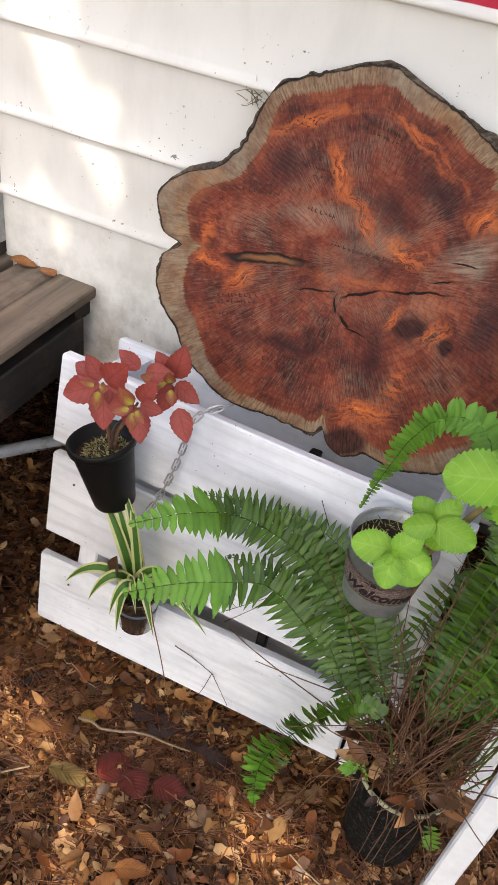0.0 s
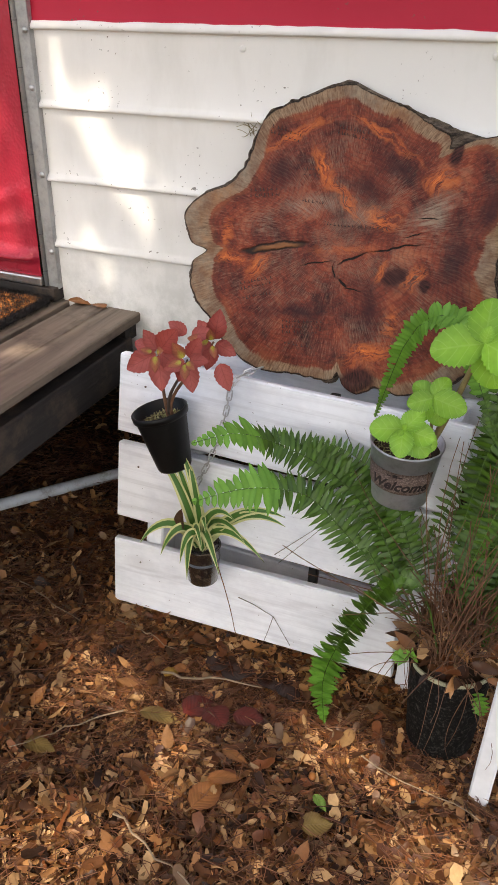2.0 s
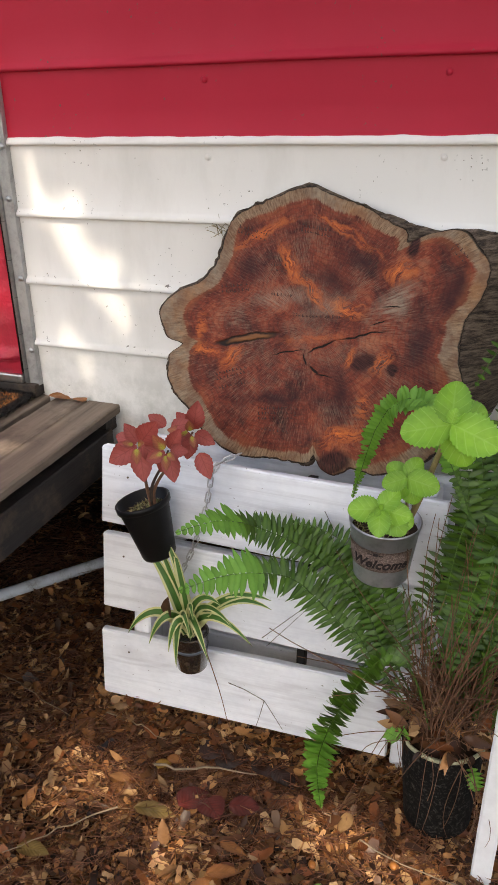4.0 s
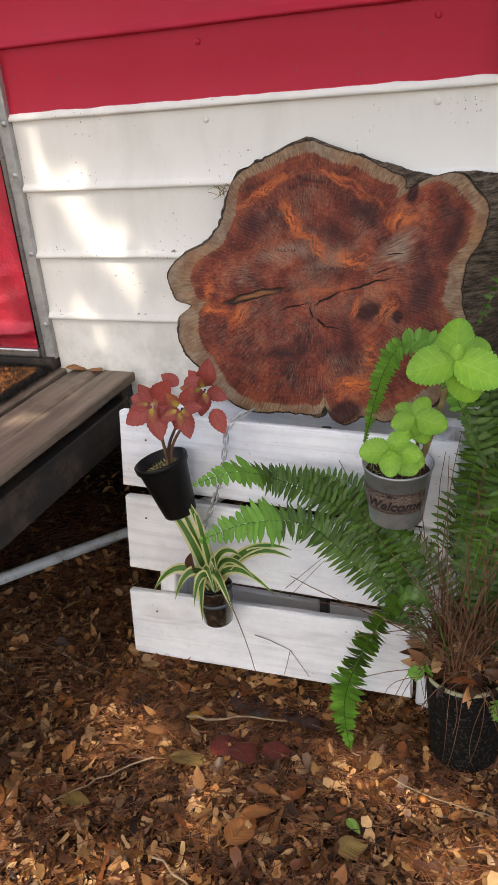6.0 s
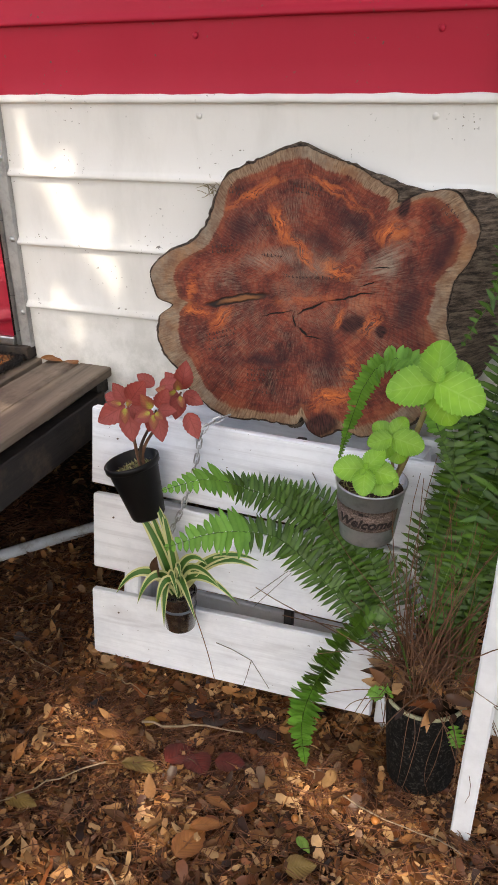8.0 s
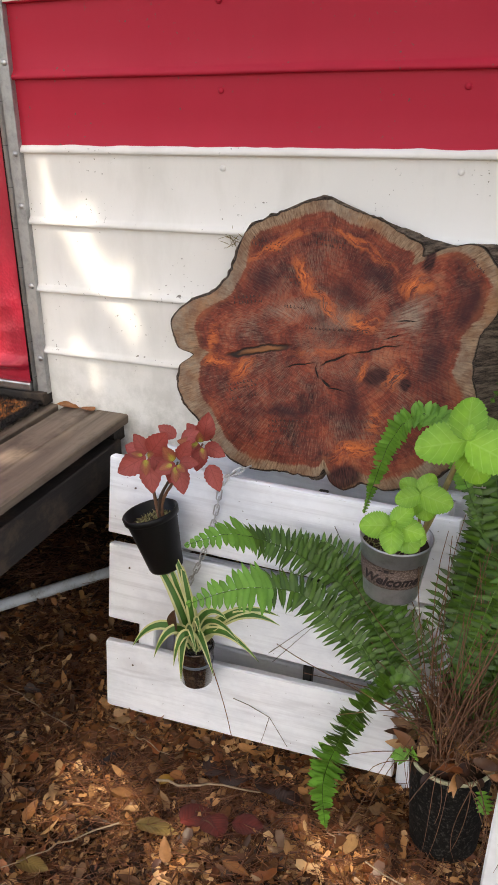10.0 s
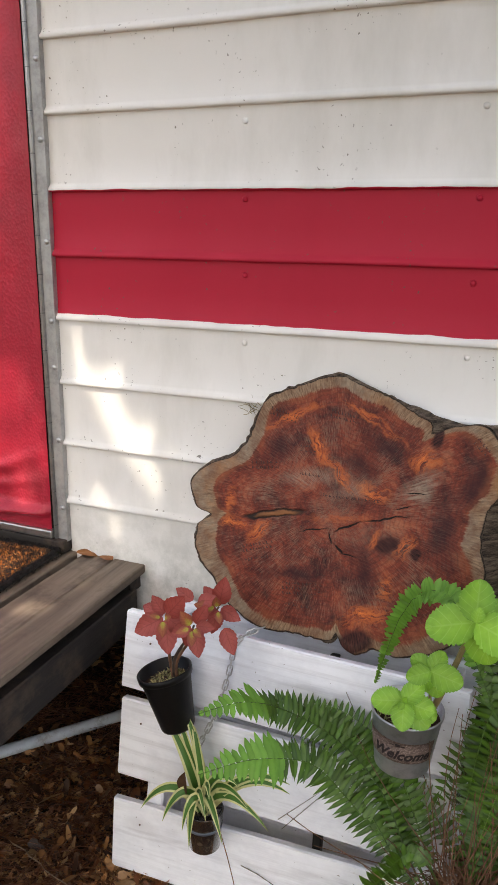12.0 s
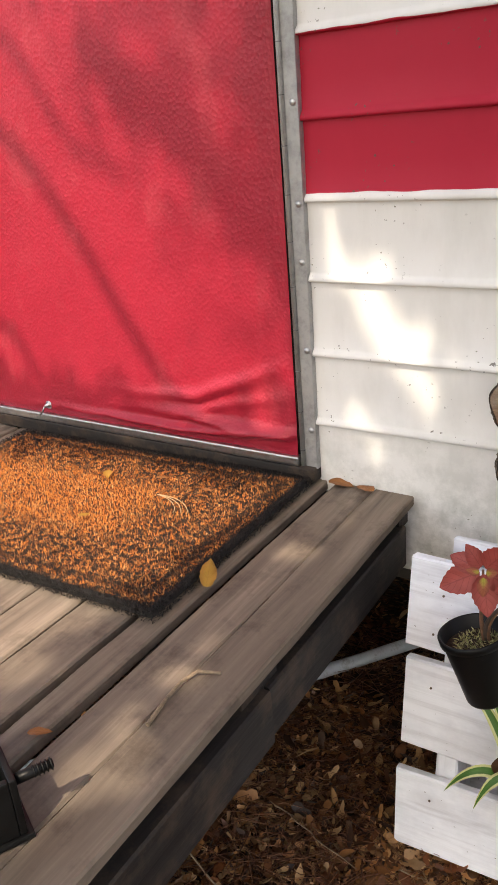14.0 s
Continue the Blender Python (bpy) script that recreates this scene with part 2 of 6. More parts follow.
def mat_whitewash():
    """Thin white paint over pine: grain, knots and scuffs show through."""
    n = Nodes("whitewashed_pine", 0.62)
    comb = n.nt.nodes.new("ShaderNodeCombineXYZ")
    off = n.math("MULTIPLY", n.rand(), 9.0)
    n.put(comb.inputs[0], off)
    n.put(comb.inputs[1], n.math("MULTIPLY", off, 0.37))
    p = n.vmath("ADD", n.obj(), comb.outputs[0])
    wob = n.noise(n.mapped(p, (2.2, 7, 7)), 1.0, 2)
    k = n.voro(n.mapped(p, (3.1, 8.0, 8.0)), 1.0)
    x, y, z = n.sep(p)
    lines = n.math("ADD", n.math("MULTIPLY", y, 90.0), n.math("ADD", n.math("MULTIPLY", wob, 9.0), n.math("MULTIPLY", n.step(k, 0.5, 0.0), 9.0)))
    wav = n.math("MULTIPLY_ADD", n.math("SINE", n.math("MULTIPLY", lines, 2.6)), 0.5, 0.5)
    g = n.noise(n.mapped(p, (2.5, 70, 70)), 1.0, 5, 0.7)
    patch = n.noise(n.mapped(p, (1.0, 1.6, 1.6)), 7.0, 5, 0.7)
    col = n.mix(n.step(patch, 0.42, 0.68), (0.86, 0.89, 0.94), (0.70, 0.73, 0.79))
    gm = n.math("MULTIPLY", n.math("MULTIPLY", wav, n.step(g, 0.40, 0.66)), 0.20)
    col = n.mix(gm, col, (0.38, 0.37, 0.40))
    col = n.mix(n.math("MULTIPLY", n.step(g, 0.50, 0.70), 0.26), col, (0.42, 0.43, 0.47))
    col = n.mix(n.math("MULTIPLY", n.step(k, 0.20, 0.05), 0.55), col, (0.33, 0.31, 0.31))
    scuff = n.math("MULTIPLY", n.step(n.noise(n.mapped(p, (3, 12, 12)), 3.0, 5, 0.75), 0.66, 0.74), 0.55)
    col = n.mix(scuff, col, (0.36, 0.29, 0.23))
    sp = n.math("MULTIPLY", n.step(n.noise(p, 150, 2), 0.74, 0.77), 0.8)
    col = n.mix(sp, col, (0.08, 0.06, 0.05))
    h = n.math("ADD", n.math("MULTIPLY", wav, 0.3), g)
    return n.done(col, n.step(g, 0.2, 0.8, 0.7, 0.5), n.bump(h, 0.3, 0.0018))


def mat_plain(name, col, rough=0.5, metal=0.0, var=0.25, scale=30.0, bump=0.15, dust=None):
    n = Nodes(name, rough, metal)
    p = n.obj()
    a = n.noise(p, scale, 5, 0.65)
    c = n.mix(n.step(a, 0.3, 0.7), [v * (1 - var) for v in col], [min(1, v * (1 + var)) for v in col])
    if dust is not None:
        d = n.math("MULTIPLY", n.step(n.noise(p, scale * 2.7, 6, 0.75), 0.52, 0.68), 0.8)
        c = n.mix(d, c, dust)
    return n.done(c, n.step(a, 0.3, 0.7, rough * 0.85, min(1, rough * 1.2)), n.bump(n.noise(p, scale * 5, 4), bump, 0.0015))


def mat_leafy(name, cols, rough=0.5, island=True, vein=0.0, trans=0.25, spec=0.4):
    """Leaves: hue by leaf, mottled; light passes through a little."""
    n = Nodes(name, rough, 0.0, spec)
    r = n.island() if island else n.rand()
    stops = [(i / max(1, len(cols) - 1), c) for i, c in enumerate(cols)]
    c = n.ramp(r, stops)
    m_ = n.noise(n.obj(), 90, 4, 0.65)
    c = n.mix(n.step(m_, 0.35, 0.75, 0.0, 0.5), c, n.mix(1.0, c, (0.45, 0.42, 0.40), "MULTIPLY"))
    mat_ = n.done(c, n.step(m_, 0.3, 0.7, rough - 0.12, rough + 0.12), n.bump(n.noise(n.obj(), 260, 3), 0.25, 0.0012))
    if trans:
        nt = n.nt
        tr = nt.nodes.new("ShaderNodeBsdfTranslucent")
        nt.links.new(c, tr.inputs[0])
        ms = nt.nodes.new("ShaderNodeMixShader")
        ms.inputs[0].default_value = trans
        nt.links.new(n.bsdf.outputs[0], ms.inputs[1])
        nt.links.new(tr.outputs[0], ms.inputs[2])
        nt.links.new(ms.outputs[0], nt.nodes["Material Output"].inputs[0])
    return mat_


SIDING = mat_siding()
VINYL = mat_vinyl()
ALU = mat_metal("weathered_aluminium", (0.42, 0.42, 0.41), 0.55, 0.6)
HINGE = mat_metal("dull_hinge_metal", (0.20, 0.20, 0.20), 0.7, 0.3)
STEEL = mat_metal("zinc_steel", (0.55, 0.56, 0.57), 0.35, 1.0, 0.6)
WHITEWASH = mat_whitewash()
DECKWOOD = mat_wood("weathered_deck_wood", (0.370, 0.292, 0.222), (0.120, 0.092, 0.070), 20, 0.72, True, 0.6, (0.050, 0.036, 0.028), 0.7)
DARKWOOD = mat_wood("dark_stained_timber", (0.050, 0.042, 0.038), (0.018, 0.016, 0.015), 22, 0.6, False, 0.5, (0.13, 0.088, 0.060), 0.65)
BLACK = mat_plain("black_plastic", (0.006, 0.006, 0.006), 0.42, 0, 0.3, 40, 0.08)
SOIL = mat_plain("potting_soil", (0.035, 0.022, 0.014), 0.95, 0, 0.5, 60, 0.9)
UNDER = mat_plain("underfloor_board", (0.05, 0.045, 0.04), 0.9)
PVC = mat_plain("grey_pvc", (0.55, 0.57, 0.60), 0.4, 0, 0.15, 12, 0.1, (0.25, 0.22, 0.2))

for dull in (BLACK, DARKWOOD, DECKWOOD, SOIL):
    dull.node_tree.nodes["Principled BSDF"].inputs["Specular IOR Level"].default_value = 0.22

# ---- wall with lapped metal siding ----
LAPS = [0.40, 0.664, 0.796, 0.930, 1.064, 1.192, 1.317, 1.459, 1.593, 1.727, 1.861, 1.995, 2.129, 2.263, 2.40]
X0, X1 = -0.424, 2.6
bm = bmesh.new()
box(bm, (X0 - 0.04, 0.004, 0.42), (X1, 0.10, 2.42))
box(bm, (-3.6, 0.004, 0.42), (-1.42, 0.10, 2.42))
box(bm, (-1.42, 0.004, 2.30), (X0 - 0.04, 0.10, 2.42))
wall = tagged(link_mesh("wall_north", bm, SIDING), "white lapped metal siding with a red painted stripe", "wall", kind="structure")


def siding(z0, z1, xa, xb, seed):
    bm = bmesh.new()
    n = int((xb - xa) / 0.06)
    prof = [(0.0035, z0 + 0.0005), (-0.0075, z0 + 0.001), (-0.0095, z0 + 0.004), (-0.0085, z0 + 0.0085), (-0.0035, z0 + 0.0135), (-0.001, z0 + 0.018), (0.0005, (z0 + z1) / 2), (0.001, z1 + 0.001)]
    rows = []
    for i in range(n + 1):
        x = xa + (xb - xa) * i / n
        rows.append([bm.verts.new((x, y + 0.0012 * noise.noise(Vector((x * 2.5, z * 6, seed))), z + 0.0012 * noise.noise(Vector((x * 3, 4.0, seed))))) for y, z in prof])
    for a, b in zip(rows, rows[1:]):
        for k in range(len(prof) - 1):
            bm.faces.new((a[k], b[k], b[k + 1], a[k + 1]))
    bmesh.ops.recalc_face_normals(bm, faces=bm.faces)
    ob = part("siding_panel", bm, SIDING, wall, smooth=True)
    return ob


for k, (a, b) in enumerate(zip(LAPS, LAPS[1:])):
    siding(a, b, X0, X1, k)
    siding(a, b, -3.6, -1.46, k + 40)


def screw(x, z, y=-0.002, r=0.005, mat_=None, parent=None, name="screw"):
    bm = bmesh.new()
    lathe(bm, [(0, 0.0036), (r * 0.6, 0.003), (r, 0.0012), (r, -0.001)], 10, pose(x, y, z, 90, 0, 0))
    return part(name, bm, mat_, parent, smooth=True)


for x, zs in ((-0.002, (1.044, 1.169, 1.303, 1.434)), (0.408, (1.046, 1.169, 1.303, 1.44)), (0.814, (1.045, 1.17, 1.30))):
    for z in zs:
        screw(x, z, 0.0, 0.0055, SIDING, wall)

# roof edge, underfloor and far skirt
bm = bmesh.new()
box(bm, (-3.7, -0.03, 2.42), (2.7, 2.6, 2.50), bevel=0.008)
tagged(link_mesh("roof", bm, ALU), "flat metal trailer roof edge", "roof", kind="structure")
bm = bmesh.new()
box(bm, (-3.6, 0.02, 0.36), (2.6, 2.5, 0.418))
tagged(link_mesh("underfloor", bm, UNDER), "dark underside of the trailer floor", "floor", kind="structure")
# unseen walls down to the ground, added to block light under the floor
bm = bmesh.new()
box(bm, (-3.6, 2.45, -0.05), (2.6, 2.5, 2.42))
box(bm, (-3.65, 0.02, -0.05), (-3.6, 2.5, 2.42))
box(bm, (2.6, 0.02, -0.05), (2.65, 2.5, 2.42))
tagged(link_mesh("wall_south", bm, UNDER), "plain unseen back and end walls added to keep the underside dark", "wall", kind="structure")

# ---- door ----
DX0, DX1, DZ0, DZ1 = -1.38, -0.461, 0.600, 2.28
door = thing("door_1", "closed trailer door padded in red pebbled leatherette", "door", kind="structure")


def door_skin():
    nx, nz = 70, 90
    verts, faces = [], []
    for j in range(nz + 1):
        t = j / nz
        z = DZ0 + (DZ1 - DZ0) * t ** 1.8
        for i in range(nx + 1):
            x = DX0 + (DX1 - DX0) * i / nx
            y = -0.016
            low = max(0.0, 1 - (z - DZ0) / 0.16)
            edge = min(1.0, (z - DZ0) / 0.012, (DX1 - x) / 0.012)
            fold = 0.0
            for c, amp, tilt, w in ((0.022, 0.022, 0.10, 0.008), (0.050, 0.020, -0.05, 0.009), (0.088, 0.016, 0.42, 0.009), (0.066, 0.010, 0.25, 0.006)):
                xr = x - (DX1 - 0.23)
                zc = DZ0 + c + tilt * max(0, xr) + 0.010 * noise.noise(Vector((x * 9, c * 40, 0))) + 0.004 * noise.noise(Vector((x * 30, c * 40, 3)))
                span = math.exp(-((xr - 0.03) / 0.17) ** 2) if c > 0.03 else math.exp(-(xr / 0.30) ** 2)
                fold += amp * span * math.exp(-((z - zc) / w) ** 2)
            y -= fold * min(1, edge) + 0.004 * max(0, edge) + low * 0.003 * noise.noise(Vector((x * 8, z * 14, 1)))
            y -= 0.003 * noise.noise(Vector((x * 2.2, z * 2.2, 8)))
            verts.append((x, y, z))
    for j in range(nz):
        for i in range(nx):
            a = j * (nx + 1) + i
            faces.append((a, a + 1, a + nx + 2, a + nx + 1))
    return pydata("padding", verts, faces, VINYL, door, True)


door_skin()
bm = bmesh.new()
box(bm, (DX0, -0.012, DZ0), (DX1, 0.03, DZ1))
part("door_leaf", bm, DARKWOOD, door)
bm = bmesh.new()
box(bm, (DX0 - 0.02, -0.026, DZ0 - 0.020), (DX1 + 0.003, 0.02, DZ0), bevel=0.004)
part("bottom_rail", bm, STEEL, door, "dull aluminium strip along the foot")
bm = bmesh.new()
box(bm, (DX0 - 0.03, -0.027, DZ0 - 0.049), (DX1 + 0.035, 0.03, DZ0 - 0.0205), bevel=0.003)
part("threshold", bm, DARKWOOD, door)
bm = bmesh.new()
tube(bm, [(DX1 + 0.008, -0.0140, 0.58), (DX1 + 0.008, -0.0140, 2.29)], 0.0048, 14)
part("hinge_rod", bm, ALU, door, smooth=True)
for k in range(21):
    bm = bmesh.new()
    lathe(bm, [(0.0042, -0.0009), (0.0052, -0.0007), (0.0052, 0.0007), (0.0042, 0.0009)], 14, pose(DX1 + 0.008, -0.0140, 0.612 + 0.0778 * k))
    part("hinge_joint", bm, HINGE, door)
bm = bmesh.new()
box(bm, (DX1 + 0.002, -0.0125, 0.575), (DX1 + 0.037, 0.004, 2.30), bevel=0.002)
part("hinge_strip", bm, ALU, door, "weathered aluminium hinge strip")
bm = bmesh.new()
box(bm, (DX0 - 0.045, -0.0125, 0.575), (DX0 - 0.002, 0.004, 2.30), bevel=0.002)
part("jamb_strip", bm, ALU, door)
for z in (0.654, 0.808, 0.966, 1.063, 1.222, 1.415, 1.56, 1.70, 1.85, 2.0):
    screw(DX1 + 0.028, z, -0.0125, 0.006, STEEL, door)
bm = bmesh.new()
lathe(bm, [(0, 0.010), (0.004, 0.009), (0.0045, 0), (0.010, -0.001), (0.010, -0.004)], 12, pose(-1.13, -0.024, DZ0 + 0.022, 90, 0, 0))
tube(bm, [(-1.13, -0.036, DZ0 + 0.022), (-1.138, -0.038, DZ0 + 0.008), (-1.152, -0.034, DZ0 - 0.002)], 0.002, 6)
part("hook", bm, STEEL, door, smooth=True)

# ---- ground ----
def ground_z(x, y):
    d = math.hypot(x - 0.2, y + 0.4)
    s = max(0.0, 1 - d / 4)
    bank = 0.026 * math.exp(-((y + 0.27) / 0.055) ** 2) * min(1, max(0, (x + 0.24) / 0.08)) * min(1, max(0, (0.52 - x) / 0.10))
    return bank + 0.014 * math.exp(-((x - 0.53) ** 2 + (y + 0.37) ** 2) / 0.02) + s * (0.016 * noise.noise(Vector((x * 3.1, y * 3.1, 0.3))) + 0.007 * noise.noise(Vector((x * 11, y * 11, 2)))) - 0.004


def mat_mulch():
    n = Nodes("leaf_mould", 0.9, 0, 0.2)
    p = n.obj()
    a = n.noise(p, 22, 7, 0.72)
    v = n.voro(p, 55)
    c = n.ramp(a, [(0.3, (0.010, 0.006, 0.004)), (0.5, (0.032, 0.017, 0.010)), (0.66, (0.085, 0.045, 0.024)), (0.8, (0.17, 0.10, 0.055))])
    cell = n.nt.nodes.new("ShaderNodeTexVoronoi")
    n.put(cell.inputs["Vector"], n.vmath("ADD", n.mapped(p, (1.0, 1.7, 1.0)), (0.3, 0.1, 0.0)))
    cell.inputs["Scale"].default_value = 95.0
    chip = n.ramp(n.sep(cell.outputs["Color"])[0], [(0.15, (0.012, 0.006, 0.004)), (0.45, (0.06, 0.026, 0.011)), (0.65, (0.11, 0.045, 0.018)), (0.85, (0.22, 0.10, 0.042)), (0.97, (0.36, 0.21, 0.10))])
    c = n.mix(0.75, c, chip)
    c = n.mix(n.step(v, 0.25, 0.75, 0, 0.75), c, (0.012, 0.007, 0.004))
    return n.done(c, 0.92, n.bump(n.math("ADD", a, n.math("MULTIPLY", v, 0.6)), 0.9, 0.012))


MULCH = mat_mulch()


def ground():
    def axis(lo, hi, fine_lo, fine_hi, step, far):
        a = [far[0], far[0] / 4, far[0] / 16, far[0] / 64]
        mid = list(np.arange(fine_lo, fine_hi + 1e-6, step))
        b = [far[1] / 64, far[1] / 16, far[1] / 4, far[1]]
        return [v for v in a if v < fine_lo - 0.2] + mid + [v for v in b if v > fine_hi + 0.2]
    xs = axis(0, 0, -2.4, 2.4, 0.04, (-900, 900))
    ys = axis(0, 0, -3.0, 2.6, 0.04, (-900, 900))
    verts = [(x, y, ground_z(x, y)) for y in ys for x in xs]
    w = len(xs)
    faces = [(j * w + i, j * w + i + 1, (j + 1) * w + i + 1, (j + 1) * w + i) for j in range(len(ys) - 1) for i in range(w - 1)]
    return pydata("ground", verts, faces, MULCH, None, True)


GROUND = tagged(ground(), "dark leaf mould ground strewn with dead leaves", "ground", kind="structure")

# ---- deck made of dark stained planks ----
DECK_M = pose(-0.236, 0.012, 0.549, 0, 0, 1.95)
deck = thing("wooden_deck", "weathered dark plank landing before the door", "deck", DECK_M)


def deck_plank(x_right, width, length=1.45, thick=0.020, seed=0, z=0.0):
    ob = part("plank", plank(length, width, thick, seed, 0.0014, 0.003), DECKWOOD, deck)
    ob.matrix_basis = pose(x_right - width / 2, -length / 2, z - thick / 2, 0, 0, 90)
    return ob


xr = 0.0
for k, (w_, gap) in enumerate(((0.078, 0.0012), (0.078, 0.018), (0.050, 0.013), (0.092, 0.004), (0.088, 0.003), (0.09, 0.006), (0.09, 0.012), (0.088, 0.007), (0.09, 0.008), (0.092, 0.01), (0.09, 0.01), (0.09, 0.01), (0.09, 0.01), (0.09, 0.01), (0.09, 0.01), (0.09, 0.01))):
    deck_plank(xr, w_, seed=k + 1, z=0.0 if k else 0.001)
    xr -= w_ + gap
for y_, w_ in ((-0.03, 0.05), (-0.545, 0.09), (-0.95, 0.07), (-1.38, 0.07)):
    ob = part("bearer", plank(1.50, w_, 0.032, int(-y_ * 10), 0.001), DARKWOOD, deck)
    ob.matrix_basis = pose(-0.762, y_, -0.0365, 0, 0, 0)
for x_ in (-0.012, -0.72, -1.46):
    ob = part("lower_rail", plank(0.49, 0.082, 0.034, int(50 + x_ * 10), 0.0014), DARKWOOD, deck)
    ob.matrix_basis = pose(x_ - 0.008, -0.290, -0.084, 0, 0, 90) @ pose(0, 0, 0, 90, 0, 0)
    ob = part("lower_rail", plank(0.90, 0.086, 0.036, int(70 + x_ * 10), 0.0014), DARKWOOD, deck)
    ob.matrix_basis = pose(x_ - 0.004, -0.990, -0.086, 0, 0, 90) @ pose(0, 0, 0, 90, 0, 0)
for x_ in (-0.50, -1.40):
    for y_ in (-0.14, -1.28):
        bm = bmesh.new()
        box(bm, (x_ - 0.045, y_ - 0.045, -0.57), (x_ + 0.045, y_ + 0.045, -0.0525), bevel=0.004)
        part("post", bm, DARKWOOD, deck)

# ---- white pallet leaning below the slab ----
LEAN_P = math.degrees(math.atan(0.187))
PAL_M = pose(-0.157, -0.2945, 0.019, -LEAN_P, 0, 0)
pallet = thing("pallet", "whitewashed wooden pallet standing against the wall", "pallet", PAL_M)


def slat(name, x0, x1, z0, z1, y0, thick, seed, tilt=0.0):
    ob = part(name, plank(x1 - x0, z1 - z0, thick, seed, 0.0013, 0.0015), WHITEWASH, pallet)
    ob.matrix_basis = pose((x0 + x1) / 2, y0 + thick / 2, (z0 + z1) / 2, 90, tilt, 0)
    return ob


slat("slat", 0.0, 0.575, 0.036, 0.176, 0.0, 0.019, 3, -2.4)
slat("slat", 0.002, 0.640, 0.217, 0.371, 0.0, 0.019, 4, -0.4)
slat("slat", 0.0, 0.640, 0.385, 0.537, 0.0, 0.019, 8, 0.8)
for z0, z1, s_ in ((0.03, 0.15, 5), (0.21, 0.33, 6), (0.43, 0.545, 7)):
    slat("back_slat", 0.03, 0.640, z0, z1, 0.108, 0.017, s_)
# the thin black one is a strip standing in for the dark gap between boards
for x_, w_, m_ in ((0.075, 0.036, WHITEWASH), (0.405, 0.016, BLACK), (0.600, 0.036, WHITEWASH)):
    dp = 0.018 if m_ is BLACK else 0.085
    ob = part("stringer", plank(0.53, dp, w_, int(x_ * 100)), m_, pallet)
    ob.matrix_basis = pose(x_, 0.021 + dp / 2, 0.268, 0, 90, 0) @ pose(0, 0, 0, 0, 0, 0)

# ---- log slab ----
LOBES = [0.250, 0.255, 0.284, 0.304, 0.299, 0.284, 0.226, 0.218, 0.212, 0.213, 0.214, 0.217, 0.224, 0.234, 0.234, 0.232,
         0.235, 0.239, 0.240, 0.230, 0.219, 0.219, 0.234, 0.277, 0.304, 0.290, 0.286, 0.298, 0.295, 0.284, 0.283, 0.280,
         0.273, 0.262, 0.247, 0.238, 0.236, 0.236, 0.256, 0.248, 0.270, 0.282, 0.292, 0.298, 0.298, 0.288, 0.273, 0.256]


def rim(theta):
    """Radius of the slab's outline at an angle, a smooth lobed curve."""
    k = (theta / (2 * math.pi) * 48) % 48
    i, t = int(k), k - int(k)
    a, b, c, d = (LOBES[(i + q) % 48] for q in (-1, 0, 1, 2))
    r = 0.5 * (2 * b + (c - a) * t + (2 * a - 5 * b + 4 * c - d) * t * t + (3 * b - a - 3 * c + d) * t ** 3)
    e = Vector((math.cos(theta), math.sin(theta), 0))
    r += 0.002 * noise.noise(e * 6) + 0.0025 * noise.noise(e * 19) + 0.001 * noise.noise(e * 55)
    r -= 0.030 * math.exp(-((math.degrees(theta) - 192.0) / 2.0) ** 2)
    r -= 0.016 * math.exp(-((math.degrees(theta) - 45.5) / 1.6) ** 2)
    r -= 0.016 * math.exp(-((math.degrees(theta) - 277.0) / 1.5) ** 2)
    return r


c0, cx, cz = -0.311, -0.0554, 0.2989
eu = Vector((1, cx, 0)).normalized()
en = Vector((cx, -1, cz)).normalized()
ev = en.cross(eu)
SLAB_M = Matrix((eu, ev, en)).transposed().to_4x4()
SLAB_M.translation = (0.22, c0 + cx * 0.22 + cz * 0.78, 0.78)


def blob(n, p, c, r, ang=0.0, soft=(1.0, 0.35)):
    """A soft-edged ellipse as a mask: 1 inside, 0 outside."""
    m_ = n.nt.nodes.new("ShaderNodeMapping")
    m_.vector_type = "TEXTURE"
    n.put(m_.inputs[0], p)
    m_.inputs[1].default_value = (c[0], c[1], 0)
    m_.inputs[2].default_value = (0, 0, radians(ang))
    m_.inputs[3].default_value = (r[0], r[1], 1)
    s = n.sep(m_.outputs[0])
    d = n.math("SQRT", n.math("ADD", n.math("MULTIPLY", s[0], s[0]), n.math("MULTIPLY", s[1], s[1])))
    return n.step(d, soft[0], soft[1])


